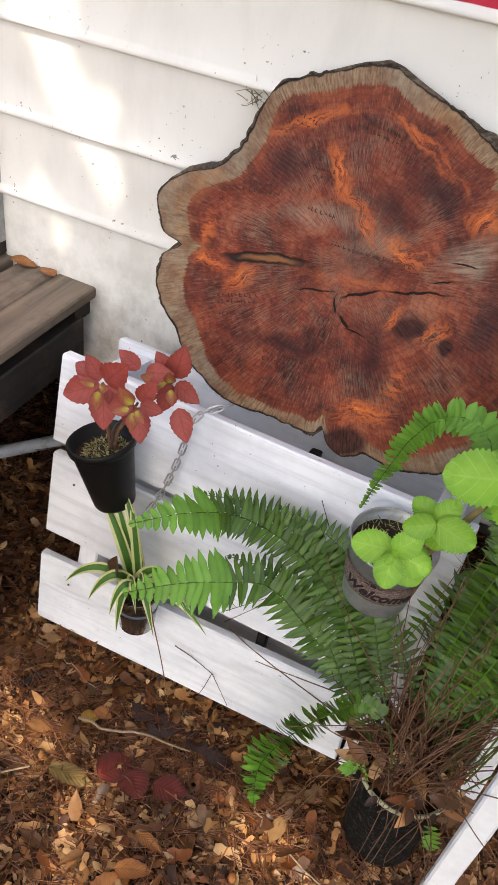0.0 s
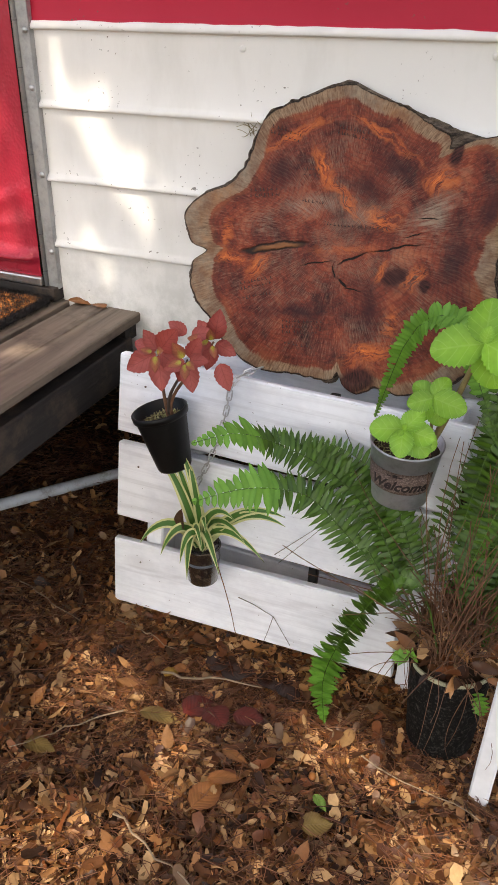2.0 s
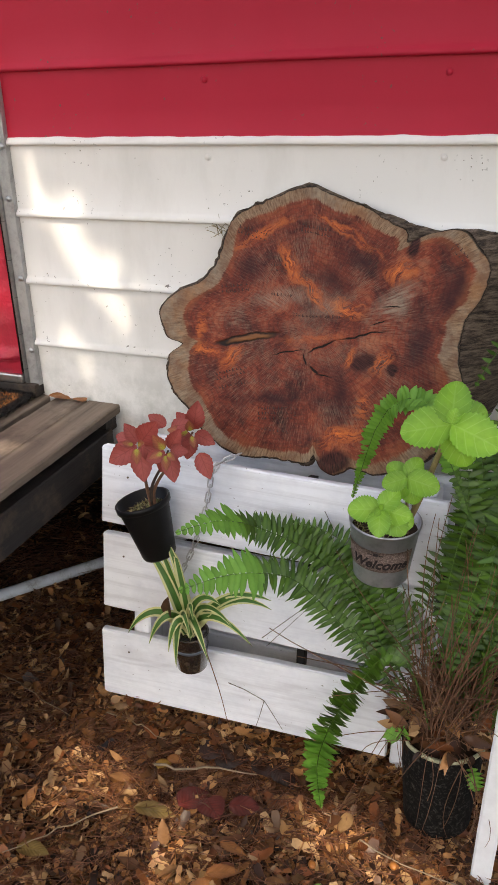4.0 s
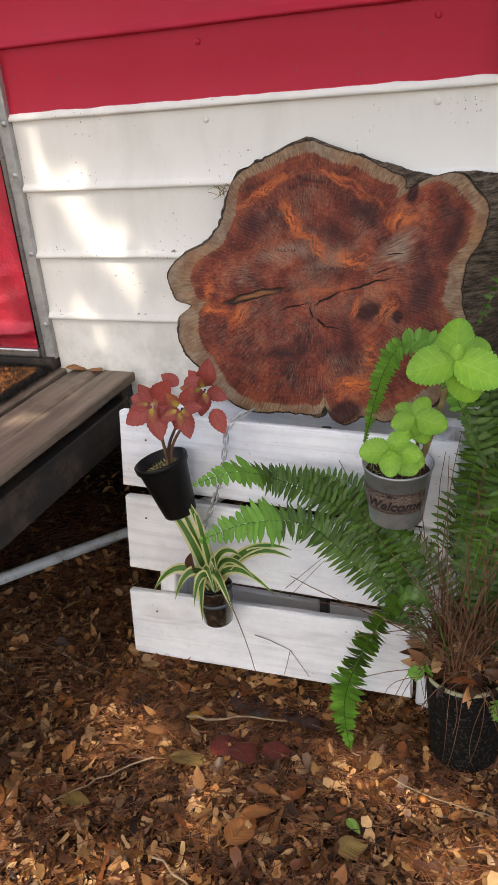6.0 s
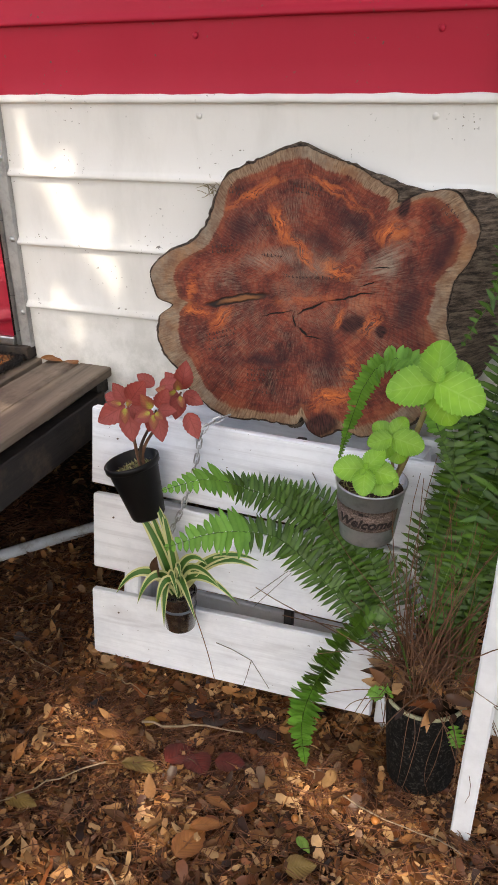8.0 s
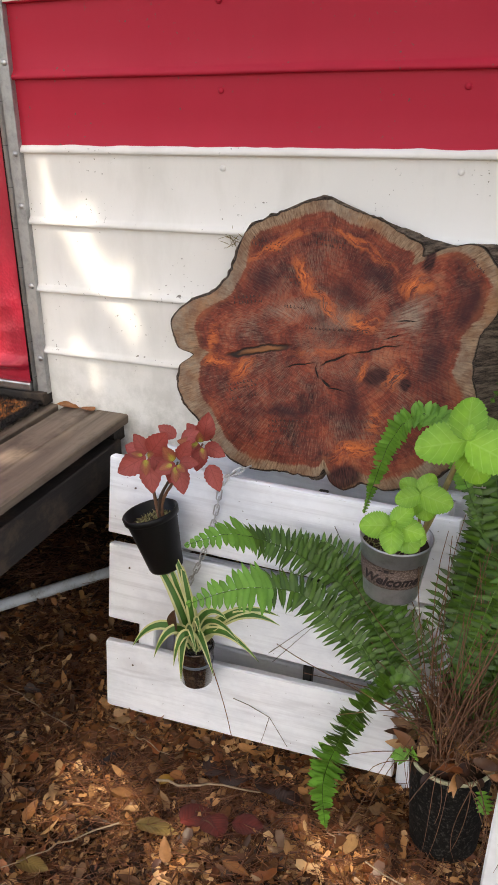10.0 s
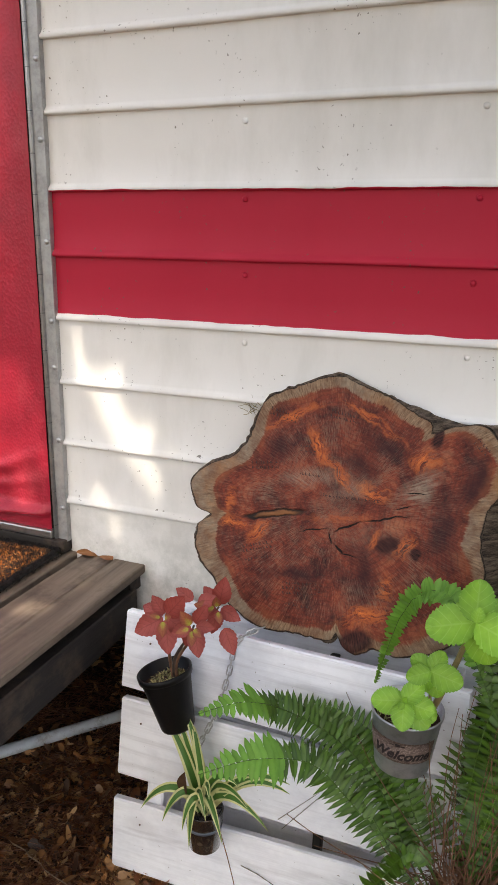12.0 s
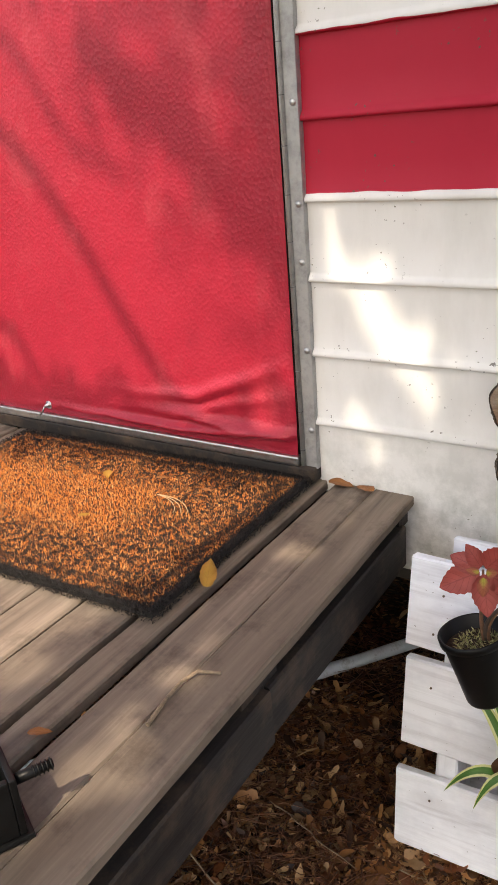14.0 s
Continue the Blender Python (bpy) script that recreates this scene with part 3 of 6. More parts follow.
def mat_heart():
    """Oiled cut face: red heartwood with rings, flames and knots inside a pale sapwood rim."""
    n = Nodes("oiled_heartwood", 0.5, 0, 0.16)
    raw = n.obj()
    warp = n.vmath("SUBTRACT", n.noise(raw, 16, 4, 0.6, col=True), (0.5, 0.5, 0.5))
    w2 = n.nt.nodes.new("ShaderNodeVectorMath")
    w2.operation = "SCALE"
    n.put(w2.inputs[0], warp)
    w2.inputs[3].default_value = 0.055
    p = n.vmath("ADD", raw, w2.outputs[0])
    rad = n.attr("rad")
    rw = n.math("ADD", n.math("ADD", rad, n.step(n.sep(raw)[0], -0.15, -0.26, 0.0, 0.10)), n.math("MULTIPLY", n.math("SUBTRACT", n.noise(raw, 7, 5, 0.6), 0.5), 0.20))
    a = n.noise(p, 13, 8, 0.74)
    base = n.ramp(a, [(0.34, (0.022, 0.006, 0.007)), (0.45, (0.110, 0.021, 0.014)), (0.56, (0.225, 0.045, 0.023)), (0.68, (0.36, 0.115, 0.056))])
    ang = n.attr("ang")
    # rays spread from the pith
    comb = n.nt.nodes.new("ShaderNodeCombineXYZ")
    n.put(comb.inputs[0], n.math("MULTIPLY", ang, 190.0))
    n.put(comb.inputs[1], n.math("MULTIPLY", rad, 7.0))
    rays = n.noise(comb.outputs[0], 1.0, 6, 0.75)
    base = n.mix(n.math("MULTIPLY", n.step(rays, 0.52, 0.68), 0.28), base, (0.25, 0.135, 0.085))
    fcomb = n.nt.nodes.new("ShaderNodeCombineXYZ")
    n.put(fcomb.inputs[0], n.math("MULTIPLY", ang, 520.0))
    n.put(fcomb.inputs[1], n.math("MULTIPLY", rad, 13.0))
    fine = n.noise(fcomb.outputs[0], 1.0, 3, 0.7)
    base = n.mix(n.step(fine, 0.47, 0.33, 0.0, 0.38), base, (0.020, 0.008, 0.008))
    base = n.mix(n.step(fine, 0.55, 0.68, 0.0, 0.36), base, (0.34, 0.17, 0.105))
    # rings
    ring = n.math("SINE", n.math("ADD", n.math("MULTIPLY", rad, 190.0), n.math("MULTIPLY", n.noise(raw, 14, 3), 26.0)))
    base = n.mix(n.step(ring, 0.2, 1.0, 0.0, 0.30), base, (0.055, 0.018, 0.012))
    # bleached patches
    grey = n.step(n.noise(n.vmath("ADD", raw, (3.1, 1.7, 0)), 9.5, 8, 0.78), 0.47, 0.62)
    grey = n.math("MULTIPLY", grey, n.step(rad, 0.9, 0.55))
    base = n.mix(n.math("MULTIPLY", n.math("MULTIPLY", grey, n.step(fine, 0.40, 0.58)), 0.78), base, (0.235, 0.150, 0.105))
    for c, r, g, k in (((0.135, 0.055), (0.05, 0.026), 35, 0.75), ((-0.06, 0.045), (0.07, 0.02), 5, 0.5), ((0.02, 0.035), (0.06, 0.018), 20, 0.4)):
        base = n.mix(n.math("MULTIPLY", n.math("MULTIPLY", blob(n, p, c, r, g), n.step(rays, 0.35, 0.6)), k), base, (0.34, 0.27, 0.20))
    # dark stains
    for c, r, g in (((0.030, 0.080), (0.055, 0.032), -38), ((0.070, 0.115), (0.06, 0.025), -25), ((0.195, -0.015), (0.035, 0.09), 10), ((0.060, -0.105), (0.035, 0.070), 14), ((-0.06, -0.13), (0.09, 0.022), 14), ((-0.125, 0.085), (0.05, 0.03), 40), ((0.235, 0.085), (0.035, 0.05), 0), ((0.098, -0.052), (0.045, 0.024), -20), ((0.225, 0.055), (0.03, 0.03), 0)):
        base = n.mix(n.math("MULTIPLY", blob(n, p, c, r, g, (1.0, 0.05)), 0.82), base, (0.026, 0.007, 0.010))
    # orange flames
    for c, r, g, k in (((-0.054, 0.103), (0.046, 0.016), -68, 0.9), ((-0.012, 0.062), (0.052, 0.012), -42, 0.9), ((0.060, 0.036), (0.034, 0.016), -12, 0.95), ((0.142, 0.100), (0.022, 0.026), 60, 0.95), ((-0.148, -0.064), (0.030, 0.022), 40, 0.9), ((-0.200, -0.058), (0.040, 0.010), 5, 0.85), ((0.076, -0.042), (0.020, 0.009), 60, 0.9), ((0.128, -0.050), (0.024, 0.018), 60, 0.95), ((0.076, -0.178), (0.052, 0.022), 22, 1.0), ((0.103, -0.118), (0.014, 0.030), 0, 0.8), ((-0.11, 0.150), (0.07, 0.010), 28, 0.8), ((0.04, 0.165), (0.08, 0.010), -28, 0.75), ((0.0, -0.02), (0.07, 0.01), 5, 0.4), ((-0.212, -0.02), (0.010, 0.035), 0, 0.7)):
        fm = n.nt.nodes.new("ShaderNodeMapping")
        fm.vector_type = "TEXTURE"
        n.put(fm.inputs[0], p)
        fm.inputs[2].default_value = (0, 0, radians(g))
        fm.inputs[3].default_value = (0.075, 0.016, 1)
        fl = n.step(n.noise(fm.outputs[0], 1.9, 7, 0.78, 0.25), 0.40, 0.60)
        hot = n.mix(fl, (0.29, 0.048, 0.020), (0.70, 0.19, 0.045))
        base = n.mix(n.math("MULTIPLY", n.math("MULTIPLY", blob(n, p, c, (r[0] * 1.2, r[1] * 1.05), g, (1.0, 0.15)), n.step(fl, 0.15, 0.5)), k), base, hot)
    # sapwood rim
    sap = n.mix(n.step(fine, 0.36, 0.62), (0.135, 0.084, 0.050), (0.330, 0.220, 0.135))
    sap = n.mix(n.math("MULTIPLY", n.step(n.noise(raw, 8, 5, 0.7), 0.46, 0.62), 0.6), sap, (0.290, 0.250, 0.195))
    sap = n.mix(n.math("MULTIPLY", n.step(n.noise(n.vmath("ADD", raw, (7.0, 2.0, 0)), 10, 5, 0.7), 0.52, 0.66), 0.6), sap, (0.32, 0.140, 0.055))
    sap = n.mix(n.math("MULTIPLY", n.step(n.noise(raw, 24, 6, 0.75), 0.42, 0.62), 0.7), sap, (0.15, 0.072, 0.042))
    crack = n.math("MULTIPLY", n.step(rays, 0.345, 0.315), 0.8)
    sap = n.mix(crack, sap, (0.035, 0.022, 0.016))
    base = n.mix(n.step(n.math("ADD", rw, n.math("MULTIPLY", n.math("SUBTRACT", fine, 0.5), 0.05)), 0.900, 0.918), base, sap)
    line = n.math("MULTIPLY", n.step(rw, 0.84, 0.893), n.step(rw, 0.930, 0.893))
    base = n.mix(n.math("MULTIPLY", line, n.step(n.noise(raw, 11, 4, 0.7), 0.42, 0.65, 0.05, 0.6)), base, (0.30, 0.10, 0.04))
    base = n.mix(n.step(n.math("ADD", rad, n.math("MULTIPLY", n.noise(raw, 45, 4, 0.7), 0.030)), 1.003, 1.010), base, (0.025, 0.018, 0.014))
    # dark knots, long split and cracks
    small = n.nt.nodes.new("ShaderNodeVectorMath")
    small.operation = "SCALE"
    n.put(small.inputs[0], warp)
    small.inputs[3].default_value = 0.022
    q = n.vmath("ADD", raw, small.outputs[0])
    h = n.math("MULTIPLY", n.noise(n.mapped(raw, (1, 1, 1)), 120, 3), 0.10)
    saw = n.math("SINE", n.math("ADD", n.math("MULTIPLY", n.sep(raw)[1], 1150.0), n.math("ADD", n.math("MULTIPLY", n.sep(raw)[0], 330.0), n.math("MULTIPLY", n.noise(raw, 12, 3), 16.0))))
    h = n.math("ADD", h, n.math("MULTIPLY", n.math("MULTIPLY", saw, n.step(n.noise(raw, 7, 3), 0.48, 0.65)), 0.014))
    base = n.mix(n.math("MULTIPLY", n.step(saw, 0.3, 1.0, 0.0, 0.06), n.step(n.noise(raw, 7, 3), 0.48, 0.65)), base, (0.40, 0.25, 0.18))
    for c, r, g, k in (((0.097, -0.049), (0.024, 0.015), 20, 0.8), ((0.147, -0.058), (0.0125, 0.0125), 0, 0.97), ((0.062, -0.224), (0.040, 0.023), 24, 0.93), ((0.157, 0.143), (0.011, 0.024), -4, 0.95)):
        base = n.mix(n.math("MULTIPLY", blob(n, q, c, r, g, (1.0, 0.62)), k), base, n.mix(n.step(fine, 0.38, 0.66), (0.010, 0.004, 0.005), (0.075, 0.022, 0.018)))
    for c, r, g in (((0.022, -0.031), (0.032, 0.0022), 28), ((0.090, -0.006), (0.048, 0.0020), 15), ((-0.008, -0.054), (0.012, 0.0020), -62), ((0.012, -0.071), (0.014, 0.0034), -40), ((0.03, -0.080), (0.02, 0.0012), -6), ((0.132, 0.046), (0.02, 0.0014), 8), ((-0.040, -0.045), (0.032, 0.0016), 12), ((0.115, 0.016), (0.016, 0.0012), 30)):
        m_ = blob(n, q, c, r, g, (1.0, 0.6))
        base = n.mix(m_, base, (0.012, 0.007, 0.006))
        h = n.math("SUBTRACT", h, m_)
    slit = blob(n, q, (-0.121, -0.030), (0.070, 0.0085), 14, (1.0, 0.75))
    base = n.mix(slit, base, (0.022, 0.013, 0.010))
    core = blob(n, q, (-0.114, -0.0285), (0.050, 0.0056), 13, (1.0, 0.5))
    base = n.mix(core, base, n.mix(n.noise(n.mapped(raw, (8, 60, 1)), 3, 4), (0.06, 0.026, 0.016), (0.36, 0.150, 0.055)))
    h = n.math("SUBTRACT", h, n.math("SUBTRACT", slit, n.math("MULTIPLY", core, 0.7)))
    return n.done(base, n.step(a, 0.3, 0.7, 0.40, 0.62), n.bump(h, 0.5, 0.004))


def mat_bark():
    n = Nodes("grey_bark", 0.95)
    p = n.world()
    a = n.noise(n.mapped(p, (0.5, 0.06, 2.2)), 90, 7, 0.75)
    c = n.ramp(a, [(0.36, (0.020, 0.014, 0.010)), (0.46, (0.085, 0.060, 0.042)), (0.56, (0.19, 0.14, 0.10)), (0.70, (0.31, 0.24, 0.175))])
    return n.done(c, 0.95, n.bump(a, 1.0, 0.012))


HEART = mat_heart()
BARK = mat_bark()
slab = thing("log_slab", "reddish-brown oiled slice of tree trunk with pale sapwood rim leaning on siding", "wood slab", SLAB_M)


def build_slab():
    inv = SLAB_M.inverted()
    S, R = 360, 26
    verts, faces, rad, angs = [(0, 0, 0)], [], [0.0], [0.0]
    for j in range(1, R + 1):
        f = (j / R) ** 0.8
        for k in range(S):
            th = 2 * math.pi * k / S
            r = rim(th) * f
            x, y = r * math.cos(th), r * math.sin(th)
            z = 0.0012 * noise.noise(Vector((x * 22, y * 22, 0))) - (0.0025 if j == R else 0.0)
            verts.append((x, y, z))
            rad.append(f)
            angs.append(k / S)
    for k in range(S):
        faces.append((0, 1 + k, 1 + (k + 1) % S))
    for j in range(R - 1):
        a, b = 1 + j * S, 1 + (j + 1) * S
        for k in range(S):
            faces.append((a + k, b + k, b + (k + 1) % S, a + (k + 1) % S))
    ob = pydata("face", verts, faces, HEART, slab, True)
    for nm, vals in (("rad", rad), ("ang", angs)):
        at = ob.data.attributes.new(nm, "FLOAT", "POINT")
        at.data.foreach_set("value", vals)
    # bark mantle back to the siding
    rows = 9
    bv, bf = [], []
    for j in range(rows + 1):
        t = j / rows
        for k in range(S):
            th = 2 * math.pi * k / S
            r = rim(th)
            w = SLAB_M @ Vector((r * math.cos(th), r * math.sin(th), -0.0025))
            side_ = max(0.0, math.cos(th - 0.05)) ** 1.5
            flare = side_ * (0.352 - r)
            out = Vector((math.cos(th), 0, math.sin(th)))
            b = Vector((w.x + flare, -0.016, w.z - 0.022 * max(0, math.sin(th)) ** 2))
            s = w.lerp(b, t)
            bump_ = 0.006 * noise.noise(Vector((th * 9, t * 1.3, 1))) + 0.003 * noise.noise(Vector((th * 30, t * 3, 5)))
            s += out * (bump_ + 0.003) * min(1, t * 5 + 0.25)
            s.y = min(s.y, -0.0145)
            bv.append(inv @ s)
    for j in range(rows):
        for k in range(S):
            bf.append((j * S + k, (j + 1) * S + k, (j + 1) * S + (k + 1) % S, j * S + (k + 1) % S))
    bf.append(tuple(rows * S + k for k in range(S)))
    pydata("bark", bv, bf, BARK, slab, True)
    # loose bark flake on the crown
    for a0, a1, high in ((78, 122, 0.007), (194, 203, 0.007), (204, 213, 0.005), (183, 189, 0.005), (270, 277, 0.006), (56, 70, 0.004), (140, 158, 0.003)):
        bm = bmesh.new()
        pts = [Vector((rim(t_) * math.cos(t_), rim(t_) * math.sin(t_), -0.006)) for t_ in np.linspace(radians(a0), radians(a1), 14)]
        for k, v in enumerate(pts):
            up = high * (0.6 + 0.5 * noise.noise(Vector((k * 0.9, a0, 2)))) * abs(math.sin(math.pi * k / 13)) ** 0.7 + 0.001
            o_ = v.normalized()
            a, b = bm.verts.new(v + Vector((0, 0, 0.004))), bm.verts.new(v + o_ * up)
            c, d = bm.verts.new(v + o_ * up + Vector((0, 0, -0.022))), bm.verts.new(v + Vector((0, 0, -0.022)))
        bm.verts.ensure_lookup_table()
        for k in range(13):
            i = k * 4
            for q in range(4):
                bm.faces.new((bm.verts[i + q], bm.verts[i + 4 + q], bm.verts[i + 4 + (q + 1) % 4], bm.verts[i + (q + 1) % 4]))
        bmesh.ops.recalc_face_normals(bm, faces=bm.faces)
        part("bark_flake", bm, BARK, slab)


build_slab()

# marker scribbles that cannot be read, as short bars
INK = mat_plain("faded_marker_ink", (0.020, 0.012, 0.012), 0.8)
FADED = mat_plain("faded_writing", (0.050, 0.022, 0.018), 0.8)
scr = random.Random(5)
for cx_, cy_, w_, rows_, tilt in ((-0.125, 0.155, 0.055, 2, -14), (-0.01, 0.165, 0.05, 2, -8), (-0.07, 0.10, 0.03, 2, 4), (-0.15, 0.06, 0.055, 2, 8), (-0.145, -0.09, 0.06, 2, 18), (-0.05, -0.145, 0.07, 3, 8), (-0.05, -0.185, 0.05, 1, 4), (0.02, 0.02, 0.11, 1, 3), (0.235, 0.14, 0.03, 2, -40), (-0.06, 0.05, 0.04, 1, 0), (-0.14, -0.115, 0.05, 1, 18)):
    bm = bmesh.new()
    for r_ in range(rows_):
        x_ = -w_ / 2
        while x_ < w_ / 2:
            l_ = scr.uniform(0.003, 0.007)
            hgt = scr.uniform(0.0015, 0.0055)
            box(bm, (x_, -r_ * 0.009 - hgt / 2, 0.0012), (x_ + l_ * 0.55, -r_ * 0.009 - hgt / 2 + 0.0011, 0.0022), pose(0, 0, 0, 0, 0, scr.uniform(-25, 25) * 0.2))
            box(bm, (x_, -r_ * 0.009 - hgt / 2, 0.0012), (x_ + 0.0010, -r_ * 0.009 + hgt / 2, 0.0022))
            x_ += l_ + scr.choice((0.0008, 0.0012, 0.004))
    ob = part("scribble", bm, FADED, slab)
    ob.matrix_basis = pose(cx_, cy_, 0.0002, 0, 0, tilt)


# ---- foliage builder ----
class Foliage:
    """Collects blades with along (u) and across (v) coordinates into one mesh."""

    def __init__(self):
        self.v, self.f, self.u, self.w = [], [], [], []

    def blade(self, base, along, normal, length, width, outline, rows=6, cols=2, fold=0.15, droop=0.0, serr=0.0, teeth=0, twist=0.0, ripple=0.0, seed=0.0):
        """A leaf from base; outline(t) is its half-width from 0 to 1; it bends towards -normal by droop radians."""
        along = Vector(along).normalized()
        normal = Vector(normal)
        normal = (normal - along * normal.dot(along)).normalized()
        side = along.cross(normal)
        start = len(self.v)
        pos = Vector(base)
        nc = 2 * cols + 1
        for i in range(rows + 1):
            t = i / rows
            a = droop * t
            d = along * math.cos(a) - normal * math.sin(a)
            up = normal * math.cos(a) + along * math.sin(a)
            tw = twist * t
            sd = side * math.cos(tw) + up * math.sin(tw)
            un = up * math.cos(tw) - side * math.sin(tw)
            if i:
                pos = pos + d * (length / rows)
            hw = outline(t) * width / 2
            for c in range(nc):
                s = (c - cols) / cols
                k = 1.0
                if abs(s) > 0.99 and serr and 0 < i < rows:
                    k += serr * (1 if i % 2 else -1)
                wob = ripple * noise.noise(Vector((t * 4 + seed, s * 1.5, seed * 3.7))) * length
                self.v.append(pos + sd * (s * hw * k) + un * (abs(s) * hw * fold + wob))
                self.u.append(t)
                self.w.append(s)
        for i in range(rows):
            for c in range(nc - 1):
                a = start + i * nc + c
                self.f.append((a, a + 1, a + nc + 1, a + nc))

    def rod(self, pts, r0, r1, seg=5):
        pts = [Vector(p) for p in pts]
        side = None
        start = len(self.v)
        for i, p in enumerate(pts):
            d = (pts[min(i + 1, len(pts) - 1)] - pts[max(i - 1, 0)]).normalized()
            if side is None:
                side = d.orthogonal().normalized()
            side = (side - d * side.dot(d)).normalized()
            up = d.cross(side)
            r = r0 + (r1 - r0) * i / (len(pts) - 1)
            for k in range(seg):
                self.v.append(p + (side * math.cos(2 * math.pi * k / seg) + up * math.sin(2 * math.pi * k / seg)) * r)
                self.u.append(0.0)
                self.w.append(0.0)
        for i in range(len(pts) - 1):
            for k in range(seg):
                a = start + i * seg
                self.f.append((a + k, a + (k + 1) % seg, a + seg + (k + 1) % seg, a + seg + k))

    def build(self, name, mat_, parent=None):
        ob = pydata(name, self.v, self.f, mat_, parent, True)
        for nm, vals in (("along", self.u), ("across", self.w)):
            at = ob.data.attributes.new(nm, "FLOAT", "POINT")
            at.data.foreach_set("value", vals)
        return ob


def ovate(t):
    return max(0.02, abs(math.sin(math.pi * min(1, t) ** 0.75)) ** 0.8)


def round_leaf(t):
    return max(0.03, abs(math.sin(math.pi * t ** 0.85)) ** 0.55)


def lance(t):
    return max(0.02, abs(math.sin(math.pi * (0.08 + 0.92 * t) ** 0.8)) ** 0.9)


def pinna(t):
    return max(0.06, 1 - t ** 3.0) * (0.8 + 0.25 * math.sin(math.pi * t ** 0.7))


def lobe(t):
    return max(0.1, 1 - t ** 5) * (0.9 + 0.12 * math.sin(math.pi * t))


def strap(t):
    return max(0.02, min(1, 0.55 + t * 1.8) * (1 - t ** 3.5))


def leaf_mat(name, mid, edge, vein, back=None, rough=0.45, veins=9.0, vein_amt=0.5, edge_at=(0.3, 0.9), trans=0.3, core=None, rand_amt=0.3, centre=None):
    n = Nodes(name, rough, 0, 0.4)
    u, v = n.attr("along"), n.math("ABSOLUTE", n.attr("across"))
    c = n.mix(n.step(v, *edge_at), mid, edge)
    if centre is not None:
        c = n.mix(n.math("MULTIPLY", n.step(n.math("ADD", u, n.math("MULTIPLY", v, 0.5)), 0.62, 0.15), 0.9), c, centre)
    side = n.math("SINE", n.math("MULTIPLY", n.math("SUBTRACT", u, n.math("MULTIPLY", v, 0.28)), veins * 6.283))
    vm = n.math("MAXIMUM", n.step(side, 0.90, 0.99), n.step(v, 0.07, 0.02))
    c = n.mix(n.math("MULTIPLY", vm, vein_amt), c, vein)
    r = n.math("FRACT", n.math("ADD", n.island(), n.math("MULTIPLY", n.rand(), 3.0)))
    c = n.mix(n.math("MULTIPLY", n.step(r, 0, 1), rand_amt), c, n.mix(1.0, c, (0.45, 0.5, 0.4), "MULTIPLY"))
    mot = n.noise(n.obj(), 70, 4, 0.6)
    c = n.mix(n.step(mot, 0.4, 0.8, 0, 0.35), c, n.mix(1.0, c, (0.5, 0.5, 0.45), "MULTIPLY"))
    h = n.math("ADD", n.math("MULTIPLY", side, -0.3), mot)
    m_ = n.done(c, n.step(mot, 0.3, 0.7, rough - 0.1, rough + 0.12), n.bump(h, 0.3, 0.0015))
    tr = n.nt.nodes.new("ShaderNodeBsdfTranslucent")
    n.nt.links.new(c, tr.inputs[0])
    ms = n.nt.nodes.new("ShaderNodeMixShader")
    ms.inputs[0].default_value = trans
    n.nt.links.new(n.bsdf.outputs[0], ms.inputs[1])
    n.nt.links.new(tr.outputs[0], ms.inputs[2])
    n.nt.links.new(ms.outputs[0], n.nt.nodes["Material Output"].inputs[0])
    return m_


FERN = leaf_mat("fern_green", (0.082, 0.180, 0.018), (0.056, 0.132, 0.013), (0.12, 0.22, 0.035), veins=0, vein_amt=0.3, rough=0.36, trans=0.09, rand_amt=0.95)
# lighter green for tips and sprigs; on long fronds it partly stands for light
FERN_TIP = leaf_mat("lighter_fern_green", (0.19, 0.43, 0.06), (0.16, 0.37, 0.05), (0.24, 0.47, 0.1), veins=0, vein_amt=0.2, rough=0.42, rand_amt=0.4)
LIME = leaf_mat("lime_green_leaf", (0.27, 0.54, 0.045), (0.20, 0.44, 0.032), (0.42, 0.68, 0.15), veins=5, vein_amt=0.3, rough=0.45, trans=0.10, rand_amt=0.75)
COLEUS = leaf_mat("coleus_red_leaf", (0.43, 0.085, 0.070), (0.36, 0.065, 0.055), (0.22, 0.035, 0.035), veins=6, vein_amt=0.5, rough=0.5, trans=0.22, rand_amt=0.35)
COLEUS_C = leaf_mat("coleus_young_leaf", (0.40, 0.13, 0.06), (0.30, 0.075, 0.05), (0.15, 0.03, 0.02), veins=6, vein_amt=0.35, rough=0.5, trans=0.25, rand_amt=0.2, centre=(0.48, 0.52, 0.06))
SPIDER = leaf_mat("striped_spider_leaf", (0.065, 0.180, 0.03), (0.68, 0.69, 0.34), (0.10, 0.24, 0.05), veins=0, vein_amt=0.3, rough=0.38, edge_at=(0.50, 0.62), trans=0.25, rand_amt=0.25)
STEM_BROWN = mat_plain("dry_brown_stem", (0.155, 0.075, 0.040), 0.8, 0, 0.5, 60, 0.3)
STEM_GREEN = mat_plain("green_brown_stem", (0.24, 0.19, 0.08), 0.6, 0, 0.3, 60, 0.2)
STEM_DARK = mat_plain("dark_stem", (0.06, 0.04, 0.03), 0.6, 0, 0.3, 60, 0.2)
